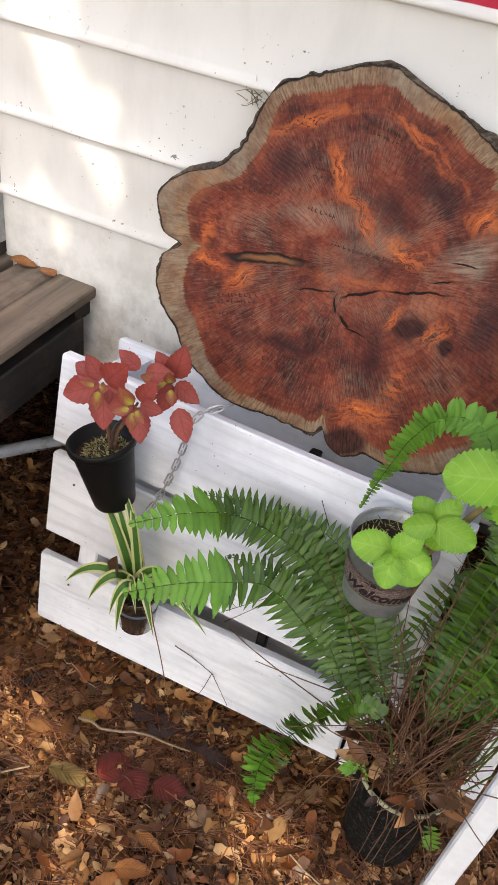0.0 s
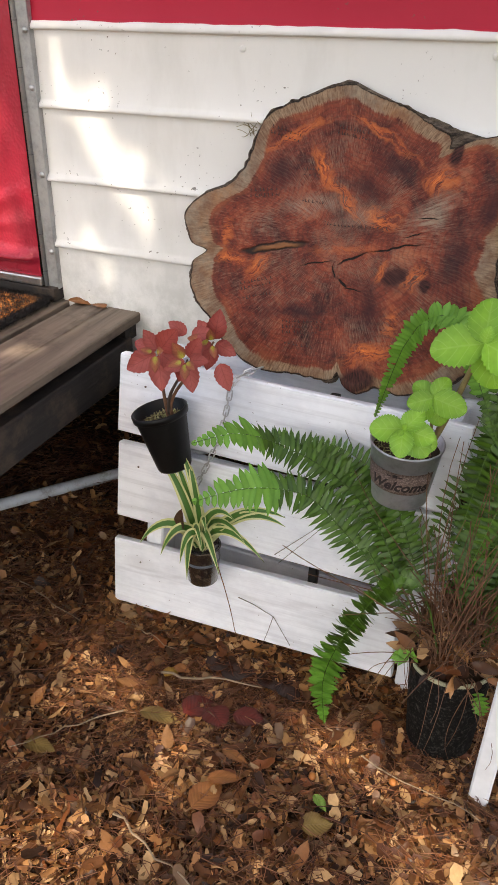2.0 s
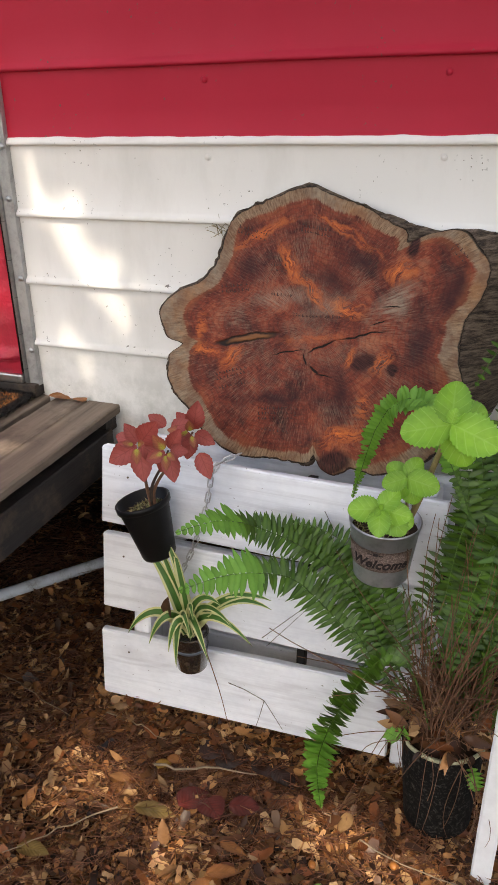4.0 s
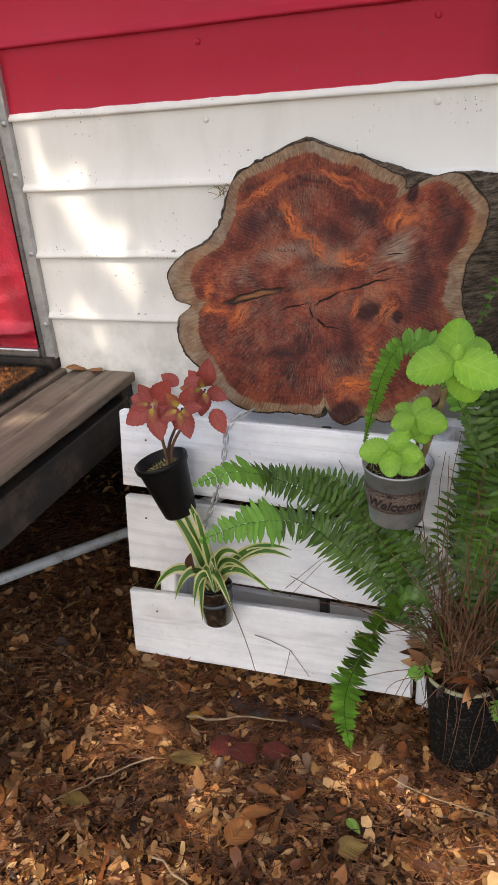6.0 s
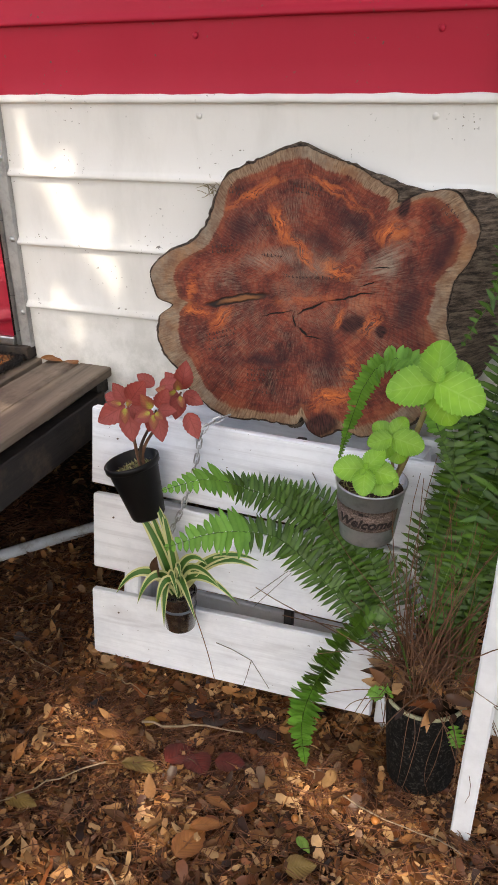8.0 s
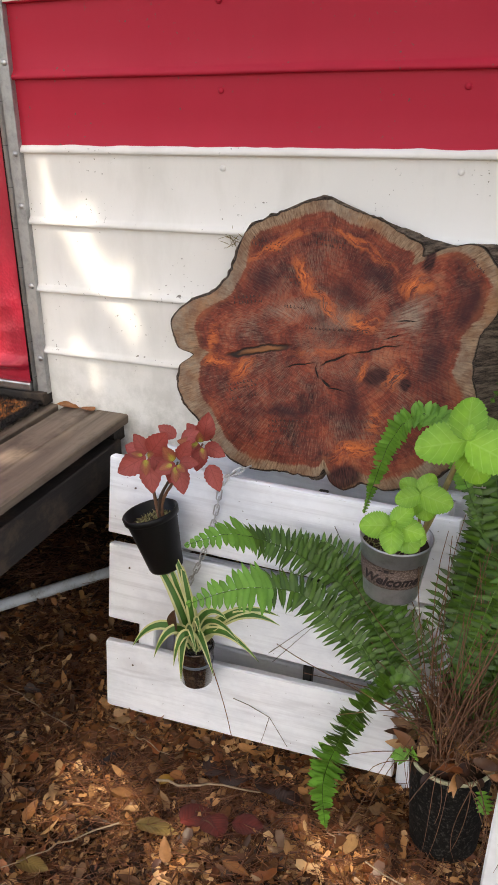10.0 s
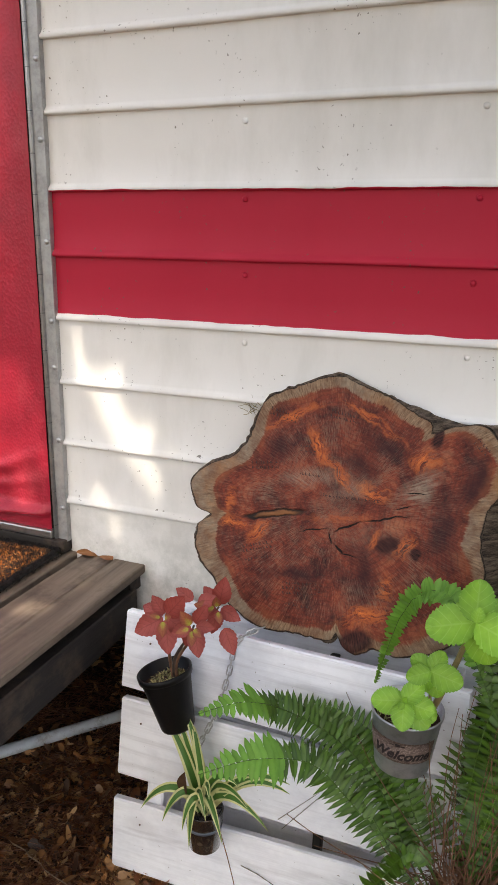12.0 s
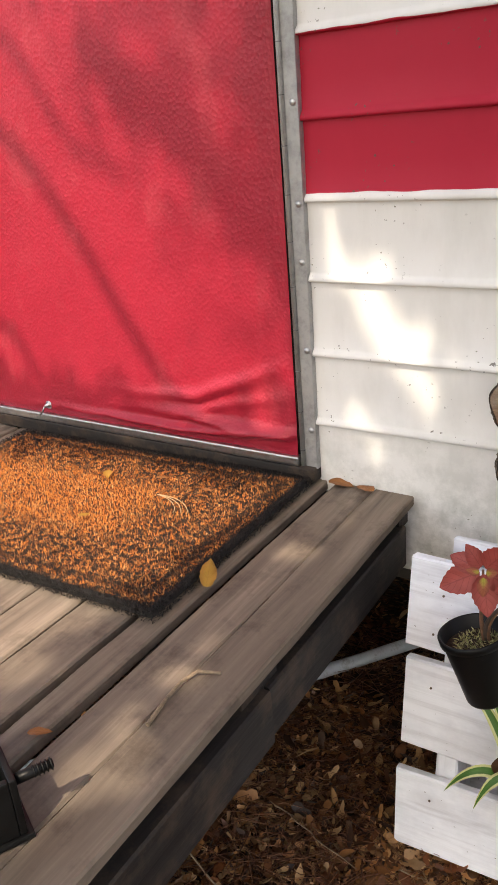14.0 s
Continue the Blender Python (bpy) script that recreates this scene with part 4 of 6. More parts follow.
DRY = mat_leafy("dry_brown_leaf", [(0.014, 0.007, 0.004), (0.13, 0.050, 0.018), (0.31, 0.135, 0.046), (0.030, 0.012, 0.007), (0.56, 0.29, 0.115), (0.24, 0.078, 0.026), (0.020, 0.008, 0.005), (0.11, 0.042, 0.017), (0.68, 0.42, 0.20), (0.065, 0.025, 0.011)], 0.40, True, trans=0.08, spec=0.30)
DRY_OB = mat_leafy("large_dry_leaf", [(0.09, 0.035, 0.014), (0.30, 0.115, 0.035), (0.16, 0.055, 0.018), (0.42, 0.24, 0.10), (0.05, 0.020, 0.011), (0.26, 0.115, 0.042)], 0.5, False, trans=0.12)


def spline(pts, n):
    """A smooth curve through the points, in n even steps."""
    pts = [Vector(p) for p in pts]
    ext = [pts[0] * 2 - pts[1]] + pts + [pts[-1] * 2 - pts[-2]]
    fine = []
    for i in range(len(pts) - 1):
        a, b, c, d = ext[i : i + 4]
        for k in range(16):
            t = k / 16
            fine.append(0.5 * (2 * b + (c - a) * t + (2 * a - 5 * b + 4 * c - d) * t * t + (3 * b - a - 3 * c + d) * t ** 3))
    fine.append(pts[-1])
    cum = [0.0]
    for a, b in zip(fine, fine[1:]):
        cum.append(cum[-1] + (b - a).length)
    out, j = [], 0
    for i in range(n + 1):
        s = cum[-1] * i / n
        while j < len(fine) - 2 and cum[j + 1] < s:
            j += 1
        out.append(fine[j].lerp(fine[j + 1], min(1, (s - cum[j]) / max(1e-9, cum[j + 1] - cum[j]))))
    return out


def frond(parent, ctrl, face, length_p, mats=(None, None), pairs=0, tip_lighter=0.0, bare=0.12, seed=0, width=0.0074, droop=0.35, gap=0.0078, shape=pinna):
    """An arching fern frond: a rachis with two rows of leaflets."""
    r = random.Random(seed)
    pts = spline(ctrl, 40)
    ln = sum((b - a).length for a, b in zip(pts, pts[1:]))
    n = pairs or int(ln * (1 - bare) / gap)
    base_green, lighter = Foliage(), Foliage()
    base_green.rod(pts[::2], 0.0016, 0.0006)
    for i in range(n):
        t = bare + (1 - bare) * (i + 0.5) / n
        x = t * 40
        k = min(39, int(x))
        p = pts[k].lerp(pts[k + 1], x - k)
        d = (pts[min(40, k + 1)] - pts[max(0, k - 1)]).normalized()
        f = Vector(face)
        f = (f - d * f.dot(d)).normalized()
        s = d.cross(f)
        prof = min(1.0, 0.45 + 2.2 * (t - bare)) * (1 - max(0, (t - 0.68) / 0.32) ** 2.0 * 0.92)
        for sg in (-1, 1):
            if r.random() < 0.03:
                continue
            l_ = length_p * prof * r.uniform(0.86, 1.1)
            a = (s * sg + d * (0.14 + 0.22 * t + r.uniform(-0.10, 0.10)) + f * r.uniform(-0.12, 0.30)).normalized()
            nrm = f + s * r.uniform(-0.3, 0.3) + d * r.uniform(0.1, 0.7)
            dst = lighter if t > 1 - tip_lighter else base_green
            dst.blade(p, a, nrm, max(0.004, l_ * (1.3 if dst is lighter else 1.0)), max(0.004, width * (0.6 + 0.4 * prof) * (1.45 if dst is lighter else 1.0)), lobe if dst is lighter else shape, 5, 1, 0.12, droop * r.uniform(0.2, 1.6), twist=r.uniform(-0.5, 0.5), serr=0.07)
    ob = base_green.build("frond", mats[0] or FERN, parent)
    if lighter.v:
        lighter.build("frond_tip", mats[1] or FERN_TIP, ob)
    return ob


# ---- potted fern ----
FX, FY = 0.522, -0.326
FZ = 0.012
fern = thing("potted_fern", "large Boston fern in worn black pot full of dead leaves", "potted plant", pose(FX, FY, FZ))
OLDPOT = mat_plain("scuffed_black_pot", (0.007, 0.0065, 0.006), 0.8, 0, 0.4, 60, 0.3, (0.10, 0.095, 0.085))
OLDPOT.node_tree.nodes["Principled BSDF"].inputs["Specular IOR Level"].default_value = 0.12
RIMMAT = mat_plain("pale_green_rim", (0.38, 0.38, 0.24), 0.6, 0, 0.3, 30, 0.2, (0.12, 0.10, 0.07))
bm = bmesh.new()
lathe(bm, [(0, 0.002), (0.053, 0.002), (0.056, 0.008), (0.066, 0.165), (0.067, 0.186), (0.063, 0.186), (0.060, 0.150), (0, 0.150)], 40)
part("pot", bm, OLDPOT, fern, "scuffed black plastic pot", smooth=True)
bm = bmesh.new()
lathe(bm, [(0.0665, 0.184), (0.0700, 0.184), (0.0712, 0.187), (0.0700, 0.190), (0.0660, 0.190), (0.0648, 0.187), (0.0665, 0.184)], 40)
part("rim", bm, RIMMAT, fern, "pale dirty rim", smooth=True)
bm = bmesh.new()
lathe(bm, [(0, 0.20), (0.03, 0.196), (0.063, 0.176)], 24)
part("soil", bm, SOIL, fern, smooth=True)


def L(x, y, z):
    """From the plan to the fern's own place."""
    return (x - FX, y - FY, z - FZ)


FRONDS = [
    # start, two controls, tip, facing, leaflet length, lighter tip share, bare stalk
    (((0.505, -0.340, 0.19), (0.434, -0.325, 0.295), (0.368, -0.285, 0.386), (0.287, -0.272, 0.448), (0.209, -0.300, 0.497), (0.170, -0.385, 0.553), (0.121, -0.440, 0.553)), (0.05, -0.60, 0.80), 0.034, 0.20, 0.22),
    (((0.505, -0.350, 0.19), (0.437, -0.335, 0.275), (0.380, -0.315, 0.316), (0.321, -0.315, 0.377), (0.272, -0.340, 0.441), (0.231, -0.400, 0.481), (0.191, -0.435, 0.488), (0.138, -0.475, 0.476)), (0.05, -0.66, 0.75), 0.036, 0.24, 0.17),
    (((0.505, -0.330, 0.19), (0.421, -0.310, 0.301), (0.352, -0.265, 0.407), (0.269, -0.250, 0.461), (0.193, -0.260, 0.486), (0.130, -0.290, 0.489)), (0.0, -0.7, 0.7), 0.032, 0.0, 0.25),
    (((0.510, -0.325, 0.19), (0.423, -0.300, 0.306), (0.370, -0.262, 0.410), (0.319, -0.252, 0.448), (0.272, -0.245, 0.469)), (0.1, -0.6, 0.8), 0.030, 0.0, 0.3),
    (((0.510, -0.360, 0.20), (0.480, -0.380, 0.335), (0.444, -0.390, 0.380), (0.404, -0.390, 0.325), (0.358, -0.390, 0.228), (0.330, -0.392, 0.125), (0.337, -0.394, 0.024)), (0.30, -0.75, 0.75), 0.0260, 0.30, 0.30),
    (((0.535, -0.325, 0.19), (0.545, -0.29, 0.50), (0.489, -0.280, 0.662), (0.460, -0.270, 0.727), (0.434, -0.266, 0.741), (0.404, -0.264, 0.729), (0.380, -0.266, 0.691), (0.363, -0.268, 0.634), (0.347, -0.270, 0.567)), (0.30, -0.80, 0.60), 0.0185, 0.42, 0.50),
    (((0.550, -0.300, 0.19), (0.56, -0.24, 0.55), (0.53, -0.26, 0.72), (0.505, -0.335, 0.44)), (-0.2, -1.0, 0.1), 0.042, 0.0, 0.40),
    (((0.565, -0.310, 0.19), (0.60, -0.26, 0.62), (0.60, -0.32, 0.72), (0.535, -0.395, 0.44)), (-0.2, -1.0, 0.2), 0.046, 0.0, 0.40),
    (((0.570, -0.300, 0.19), (0.64, -0.22, 0.90), (0.58, -0.23, 0.93), (0.515, -0.260, 0.765)), (-0.1, -0.8, 0.6), 0.046, 0.0, 0.35),
    (((0.580, -0.290, 0.19), (0.60, -0.12, 0.85), (0.57, -0.12, 1.02), (0.535, -0.14, 0.80)), (0, -1, 0.3), 0.048, 0.0, 0.4),
    (((0.580, -0.280, 0.19), (0.63, -0.14, 0.85), (0.62, -0.10, 1.08), (0.545, -0.09, 1.00)), (0, -1, 0.2), 0.042, 0.0, 0.45),
    (((0.590, -0.320, 0.19), (0.66, -0.26, 0.75), (0.68, -0.32, 0.85), (0.63, -0.42, 0.55)), (-0.1, -1, 0.3), 0.048, 0.0, 0.35),
    (((0.590, -0.310, 0.19), (0.72, -0.24, 0.80), (0.76, -0.28, 0.86), (0.80, -0.38, 0.58)), (0, -1, 0.4), 0.048, 0.0, 0.3),
    (((0.590, -0.290, 0.19), (0.72, -0.15, 0.90), (0.78, -0.12, 0.98), (0.84, -0.15, 0.75)), (0, -1, 0.3), 0.05, 0.0, 0.3),
    (((0.590, -0.330, 0.19), (0.70, -0.32, 0.52), (0.76, -0.36, 0.60), (0.82, -0.42, 0.36)), (0, -0.9, 0.5), 0.046, 0.0, 0.25),
    (((0.560, -0.270, 0.19), (0.56, -0.20, 0.48), (0.50, -0.22, 0.58), (0.45, -0.27, 0.36)), (-0.1, -1, 0.2), 0.036, 0.0, 0.35),
    (((0.530, -0.290, 0.19), (0.49, -0.26, 0.36), (0.40, -0.25, 0.42), (0.28, -0.28, 0.38)), (0.1, -0.8, 0.5), 0.040, 0.0, 0.25),
    (((0.580, -0.270, 0.19), (0.58, -0.10, 0.55), (0.56, -0.09, 0.70), (0.51, -0.13, 0.55)), (-0.1, -1, 0.2), 0.044, 0.0, 0.3),
    (((0.590, -0.260, 0.19), (0.68, -0.10, 0.60), (0.68, -0.12, 0.75), (0.66, -0.2, 0.50)), (0.0, -1, 0.2), 0.046, 0.0, 0.3),
    (((0.600, -0.300, 0.19), (0.66, -0.24, 0.45), (0.68, -0.27, 0.52), (0.68, -0.36, 0.36)), (-0.2, -1, 0.3), 0.042, 0.0, 0.3),
    (((0.570, -0.330, 0.19), (0.585, -0.31, 0.55), (0.575, -0.35, 0.68), (0.570, -0.42, 0.50)), (-0.3, -1, 0.2), 0.044, 0.0, 0.45),
]
for k, (ctrl, face, pl, lighter, bare) in enumerate(FRONDS):
    way = [L(*c) for c in ctrl]
    if len(way) == 4:
        way = bezier(*way, 6)
    frond(fern, way, face, pl * (0.82 if k > 5 else 1.0), tip_lighter=lighter, bare=bare, seed=100 + k, shape=lobe if k in (4, 5) else pinna, width=0.0130 if k == 4 else (0.0084 if k == 5 else 0.0082), gap=0.0060 if k in (4, 5) else (0.0097 if k < 4 else 0.0118))
for k, way in enumerate((((0.500, -0.335, 0.19), (0.430, -0.300, 0.300), (0.345, -0.262, 0.415), (0.250, -0.262, 0.480), (0.175, -0.285, 0.505)),
                         ((0.505, -0.330, 0.19), (0.440, -0.290, 0.320), (0.375, -0.250, 0.430), (0.300, -0.245, 0.480), (0.235, -0.250, 0.492)),
                         ((0.505, -0.345, 0.19), (0.425, -0.330, 0.275), (0.340, -0.300, 0.370), (0.270, -0.305, 0.430), (0.205, -0.330, 0.450)))):
    frond(fern, [L(*c) for c in way], (0.05, -0.7, 0.75), 0.031, bare=0.25, seed=140 + k, width=0.0084, gap=0.0092)
rf = random.Random(88)
for k in range(36):
    e0 = Vector((rf.uniform(0.54, 0.86), rf.uniform(-0.30, -0.06), rf.uniform(0.34, 0.86)))
    if k > 10:
        e0 = Vector((rf.uniform(0.465, 0.66), rf.uniform(-0.28, -0.17), rf.uniform(0.26, 0.66)))
    top = Vector((FX + (e0.x - FX) * 0.7, (FY + e0.y) / 2, e0.z + rf.uniform(0.12, 0.22)))
    b0 = Vector((FX + rf.uniform(-0.02, 0.05), FY + rf.uniform(0.0, 0.05), 0.19))
    frond(fern, bezier(L(*b0), L(*(b0 + Vector((0.02, 0.02, 0.25)))), L(*top), L(*e0), 6), (rf.uniform(-0.3, 0.1), -1, rf.uniform(0.0, 0.4)), rf.uniform(0.028, 0.036), bare=0.32, seed=600 + k, width=0.0092, gap=0.0125)
for k, (b_, t_) in enumerate((((0.458, -0.365, 0.195), (0.440, -0.380, 0.218)), ((0.575, -0.385, 0.195), (0.588, -0.402, 0.168)), ((0.460, -0.362, 0.20), (0.472, -0.380, 0.228)))):
    b0, t0 = Vector(L(*b_)), Vector(L(*t_))
    frond(fern, [b0, b0.lerp(t0, 0.3), b0.lerp(t0, 0.7), t0], (0, -0.8, 0.6), 0.014, mats=(FERN_TIP, FERN_TIP), pairs=6, bare=0.0, seed=300 + k, width=0.007)
# dead stalks
rs = random.Random(21)
for k in range(115):
    a, q = rs.uniform(0, 2 * math.pi), 0.055 * math.sqrt(rs.random())
    b0 = Vector((q * math.cos(a), q * math.sin(a), 0.19))
    lean = Vector((rs.gauss(0.0, 0.10), rs.gauss(-0.01, 0.07), rs.uniform(0.08, 0.26)))
    if k % 4 == 0:
        lean = Vector((rs.uniform(-0.06, 0.16), rs.uniform(-0.06, 0.06), rs.uniform(0.25, 0.42)))
    fo = Foliage()
    mid = b0 + lean * 0.6 + Vector((rs.gauss(0, 0.02), rs.gauss(0, 0.02), 0.03))
    fo.rod(bezier(b0, b0 + Vector((0, 0, 0.07)), mid, b0 + lean, 8), 0.0013, 0.0006, 4)
    fo.build("dead_stalk", STEM_BROWN, fern)
# roots and needles hanging over the rim
for k in range(26):
    a = rs.uniform(math.pi * 0.9, math.pi * 2.05)
    b0 = Vector((0.062 * math.cos(a), 0.062 * math.sin(a), 0.197))
    o_ = Vector((math.cos(a), math.sin(a), 0))
    e0 = b0 + o_ * rs.uniform(0.02, 0.07) + Vector((rs.gauss(0, 0.04), rs.gauss(0, 0.02), -rs.uniform(0.05, 0.19)))
    fo = Foliage()
    fo.rod(bezier(b0, b0 + o_ * 0.03 + Vector((0, 0, 0.02)), e0 + Vector((rs.gauss(0, 0.02), 0, 0.06)), e0, 10), 0.0008, 0.0004, 4)
    fo.build("hanging_root", STEM_BROWN, fern)
fo = Foliage()
for k in range(150):
    a, q = rs.uniform(0, 2 * math.pi), 0.072 * math.sqrt(rs.random())
    z = 0.195 + 0.055 * (1 - q / 0.072) + rs.uniform(-0.006, 0.014)
    d = Vector((rs.gauss(0, 1), rs.gauss(0, 1), rs.gauss(0, 0.5)))
    fo.blade((q * math.cos(a), q * math.sin(a), z), d, (rs.gauss(0, 0.5), rs.gauss(0, 0.5) - 0.3, 1), rs.uniform(0.022, 0.05), rs.uniform(0.010, 0.020), lance, 5, 1, 0.3, rs.uniform(-0.9, 0.9))
fo.build("dead_leaves", DRY, fern)
fo = Foliage()
for k in range(150):
    a, q = rs.uniform(0, 2 * math.pi), 0.07 * math.sqrt(rs.random())
    b0 = Vector((q * math.cos(a), q * math.sin(a), rs.uniform(0.21, 0.29)))
    d = Vector((rs.gauss(0, 1), rs.gauss(0, 1), rs.gauss(0.0, 0.5))).normalized() * rs.uniform(0.05, 0.10)
    fo.rod([b0 - d * 0.5, b0 + Vector((0, 0, 0.006)), b0 + d * 0.5], 0.0008, 0.0005, 3)
fo.build("dry_needles", STEM_BROWN, fern)

# ---- black pot with coleus, hung on the pallet ----
CP_M = pose(-0.008, -0.272, 0.389, 1, -13.2, 0) @ Matrix.Diagonal((0.95, 0.95, 0.94, 1))
coleus = thing("potted_coleus", "red coleus in black plastic pot hung tilted on white slats", "potted plant", CP_M)
bm = bmesh.new()
lathe(bm, [(0, 0.0), (0.031, 0.0), (0.033, 0.004), (0.0475, 0.104), (0.0475, 0.106), (0.052, 0.107), (0.0528, 0.118), (0.0505, 0.120), (0.0480, 0.118), (0.0455, 0.095), (0, 0.095)], 40)
part("pot", bm, BLACK, coleus, "black plastic pot", smooth=True)
bm = bmesh.new()
lathe(bm, [(0, 0.103), (0.025, 0.101), (0.0465, 0.0955)], 24)
part("soil", bm, SOIL, coleus, smooth=True)
MOSS = mat_leafy("pale_dry_moss", [(0.20, 0.22, 0.07), (0.36, 0.36, 0.16), (0.45, 0.42, 0.22), (0.22, 0.17, 0.08)], 0.8, True, trans=0.1)
fo = Foliage()
rm = random.Random(31)
for k in range(650):
    a, q = rm.uniform(0, 2 * math.pi), 0.032 * math.sqrt(rm.random())
    b0 = Vector((q * math.cos(a) + 0.006, q * math.sin(a), 0.099))
    fo.blade(b0, (rm.gauss(0, 1), rm.gauss(0, 1), rm.uniform(0.1, 1.0)), (rm.gauss(0, 1), rm.gauss(0, 1), 1), rm.uniform(0.006, 0.014), 0.0026, lance, 2, 1, 0.1, rm.uniform(-1, 1))
fo.build("moss", MOSS, coleus)
CI = CP_M.inverted()
C3 = CI.to_3x3()


def coleus_head(px, py, pz, leaves, mat_, seed):
    """Leaves given as (length, azimuth in the wall's plane in degrees, lean towards the viewer)."""
    r = random.Random(seed)
    for ln, az, out in leaves:
        fo = Foliage()
        d = Vector((math.cos(radians(az)), -out, math.sin(radians(az))))
        nrm = Vector((0.40, -0.88, 0.50))
        fo.blade(CI @ (Vector((px, py, pz + 0.012)) + d * 0.005), C3 @ d, C3 @ nrm, ln * 1.20, ln * 0.76, ovate, 14, 3, 0.16, r.uniform(0.0, 0.45), serr=0.05, twist=r.uniform(-0.3, 0.3), ripple=0.02, seed=r.random() * 9)
        fo.build("leaf", mat_, coleus)


HEADS = [(-0.012, -0.301, 0.607, [(0.056, 212, 0.25), (0.052, 285, 0.35), (0.054, 50, 0.15), (0.034, 122, 0.1), (0.044, 335, 0.05), (0.040, 165, 0.0)], [(0.024, 280, 0.5), (0.020, 30, 0.5), (0.016, 160, 0.6)]),
         (0.050, -0.316, 0.611, [(0.042, 290, 0.35), (0.036, 205, 0.3), (0.032, 15, 0.3), (0.034, 250, 0.2), (0.036, 60, 0.0)], [(0.028, 112, 0.4), (0.022, 285, 0.6), (0.020, 200, 0.6), (0.020, 350, 0.6)]),
         (0.072, -0.268, 0.627, [(0.046, 76, 0.1), (0.038, 262, 0.35), (0.036, 350, 0.3), (0.036, 210, 0.1), (0.034, 130, 0.0)], [(0.030, 172, 0.3), (0.022, 80, 0.5), (0.018, 300, 0.6)]),
         (0.040, -0.290, 0.640, [(0.036, 20, 0.1), (0.032, 150, 0.1)], [])]
for k, (a, b, c, big, small_) in enumerate(HEADS):
    coleus_head(a, b, c, big, COLEUS, 50 + k)
    coleus_head(a + 0.007, b - 0.020, c + 0.008, small_, COLEUS_C, 70 + k)
coleus_head(0.084, -0.275, 0.600, [(0.042, 302, 0.3)], COLEUS, 91)
for k, (a, b, c, *_) in enumerate(HEADS):
    bm = bmesh.new()
    s0 = Vector((0.014, 0.004, 0.10))
    e0 = CI @ Vector((a, b, c + 0.012))
    tube(bm, bezier(s0 + Vector((k * 0.004, 0, 0)), s0 + Vector((0, 0, 0.05)), s0.lerp(e0, 0.6), e0, 10), [0.0038 - 0.0002 * i for i in range(11)], 8)
    if k < 3:
        part("stem", bm, STEM_DARK if k % 2 else STEM_BROWN, coleus, smooth=True)
    else:
        bm.free()

# ---- spider plant in a small clear cup ----
SPX, SPY, SPZ = 0.057, -0.300, 0.178
spider = thing("spider_plant", "striped spider plant in a small dark cup hung on the pallet", "potted plant", pose(SPX, SPY, SPZ))


def mat_cup():
    n = Nodes("smoky_clear_plastic", 0.12)
    p = n.obj()
    c = n.mix(n.step(n.noise(p, 60, 5, 0.7), 0.45, 0.6), (0.014, 0.011, 0.010), (0.07, 0.05, 0.035))
    n.bsdf.inputs["Coat Weight"].default_value = 0.6
    return n.done(c, 0.25)


CUP = mat_cup()
bm = bmesh.new()
lathe(bm, [(0, 0), (0.026, 0), (0.028, 0.003), (0.032, 0.05), (0.0335, 0.076), (0.035, 0.078), (0.034, 0.080), (0.0315, 0.078), (0.030, 0.07), (0, 0.07)], 32)
part("cup", bm, CUP, spider, "smoky clear plastic cup of soil", smooth=True)
bm = bmesh.new()
lathe(bm, [(0.0295, 0.046), (0.0322, 0.046), (0.0327, 0.052), (0.0300, 0.052)], 32)
part("label_band", bm, mat_plain("blue_grey_band", (0.09, 0.11, 0.14), 0.5), spider, smooth=True)
TIPS = [(-0.047, -0.345, 0.255), (-0.001, -0.350, 0.247), (0.041, -0.355, 0.245), (0.057, -0.360, 0.218), (0.093, -0.365, 0.292), (0.119, -0.355, 0.246), (0.199, -0.345, 0.293), (0.228, -0.325, 0.379), (0.232, -0.335, 0.369), (0.098, -0.360, 0.331), (0.167, -0.350, 0.325), (0.142, -0.340, 0.358), (-0.017, -0.272, 0.409), (0.005, -0.270, 0.416), (-0.035, -0.275, 0.389), (0.023, -0.274, 0.399)]
for k, tip in enumerate(TIPS):
    r = random.Random(400 + k)
    b0 = Vector((r.uniform(-0.012, 0.012), r.uniform(-0.012, 0.012), 0.074))
    e0 = Vector(tip) - Vector((SPX, SPY, SPZ))
    hgt = 0.055 if tip[2] < 0.42 else 0.0
    pts = bezier(b0, b0 + Vector((e0.x * 0.15, e0.y * 0.15, 0.055)), b0.lerp(e0, 0.55) + Vector((0, -0.012, hgt + 0.03)), e0, 14)
    fo = Foliage()
    w_ = r.uniform(0.015, 0.021)
    for i, q in enumerate(pts):
        d = (pts[min(14, i + 1)] - pts[max(0, i - 1)]).normalized()
        f_ = Vector((0.1, -0.85, 0.55))
        f_ = (f_ - d * f_.dot(d)).normalized()
        s_ = d.cross(f_)
        hw = strap(i / 14) * w_ / 2
        for c in range(5):
            a = (c - 2) / 2
            fo.v.append(q + s_ * a * hw + f_ * abs(a) * hw * 0.45)
            fo.u.append(i / 14)
            fo.w.append(a)
    for i in range(14):
        for c in range(4):
            a = i * 5 + c
            fo.f.append((a, a + 1, a + 6, a + 5))
    fo.build("leaf", SPIDER, spider)
fo = Foliage()
fo.blade((-0.030, -0.022, 0.113), (0.05, -0.2, 1), (-0.3, -1, 0.2), 0.050, 0.026, ovate, 8, 2, 0.3, 0.3)
fo.build("dry_leaf", DRY_OB, spider)
fo = Foliage()
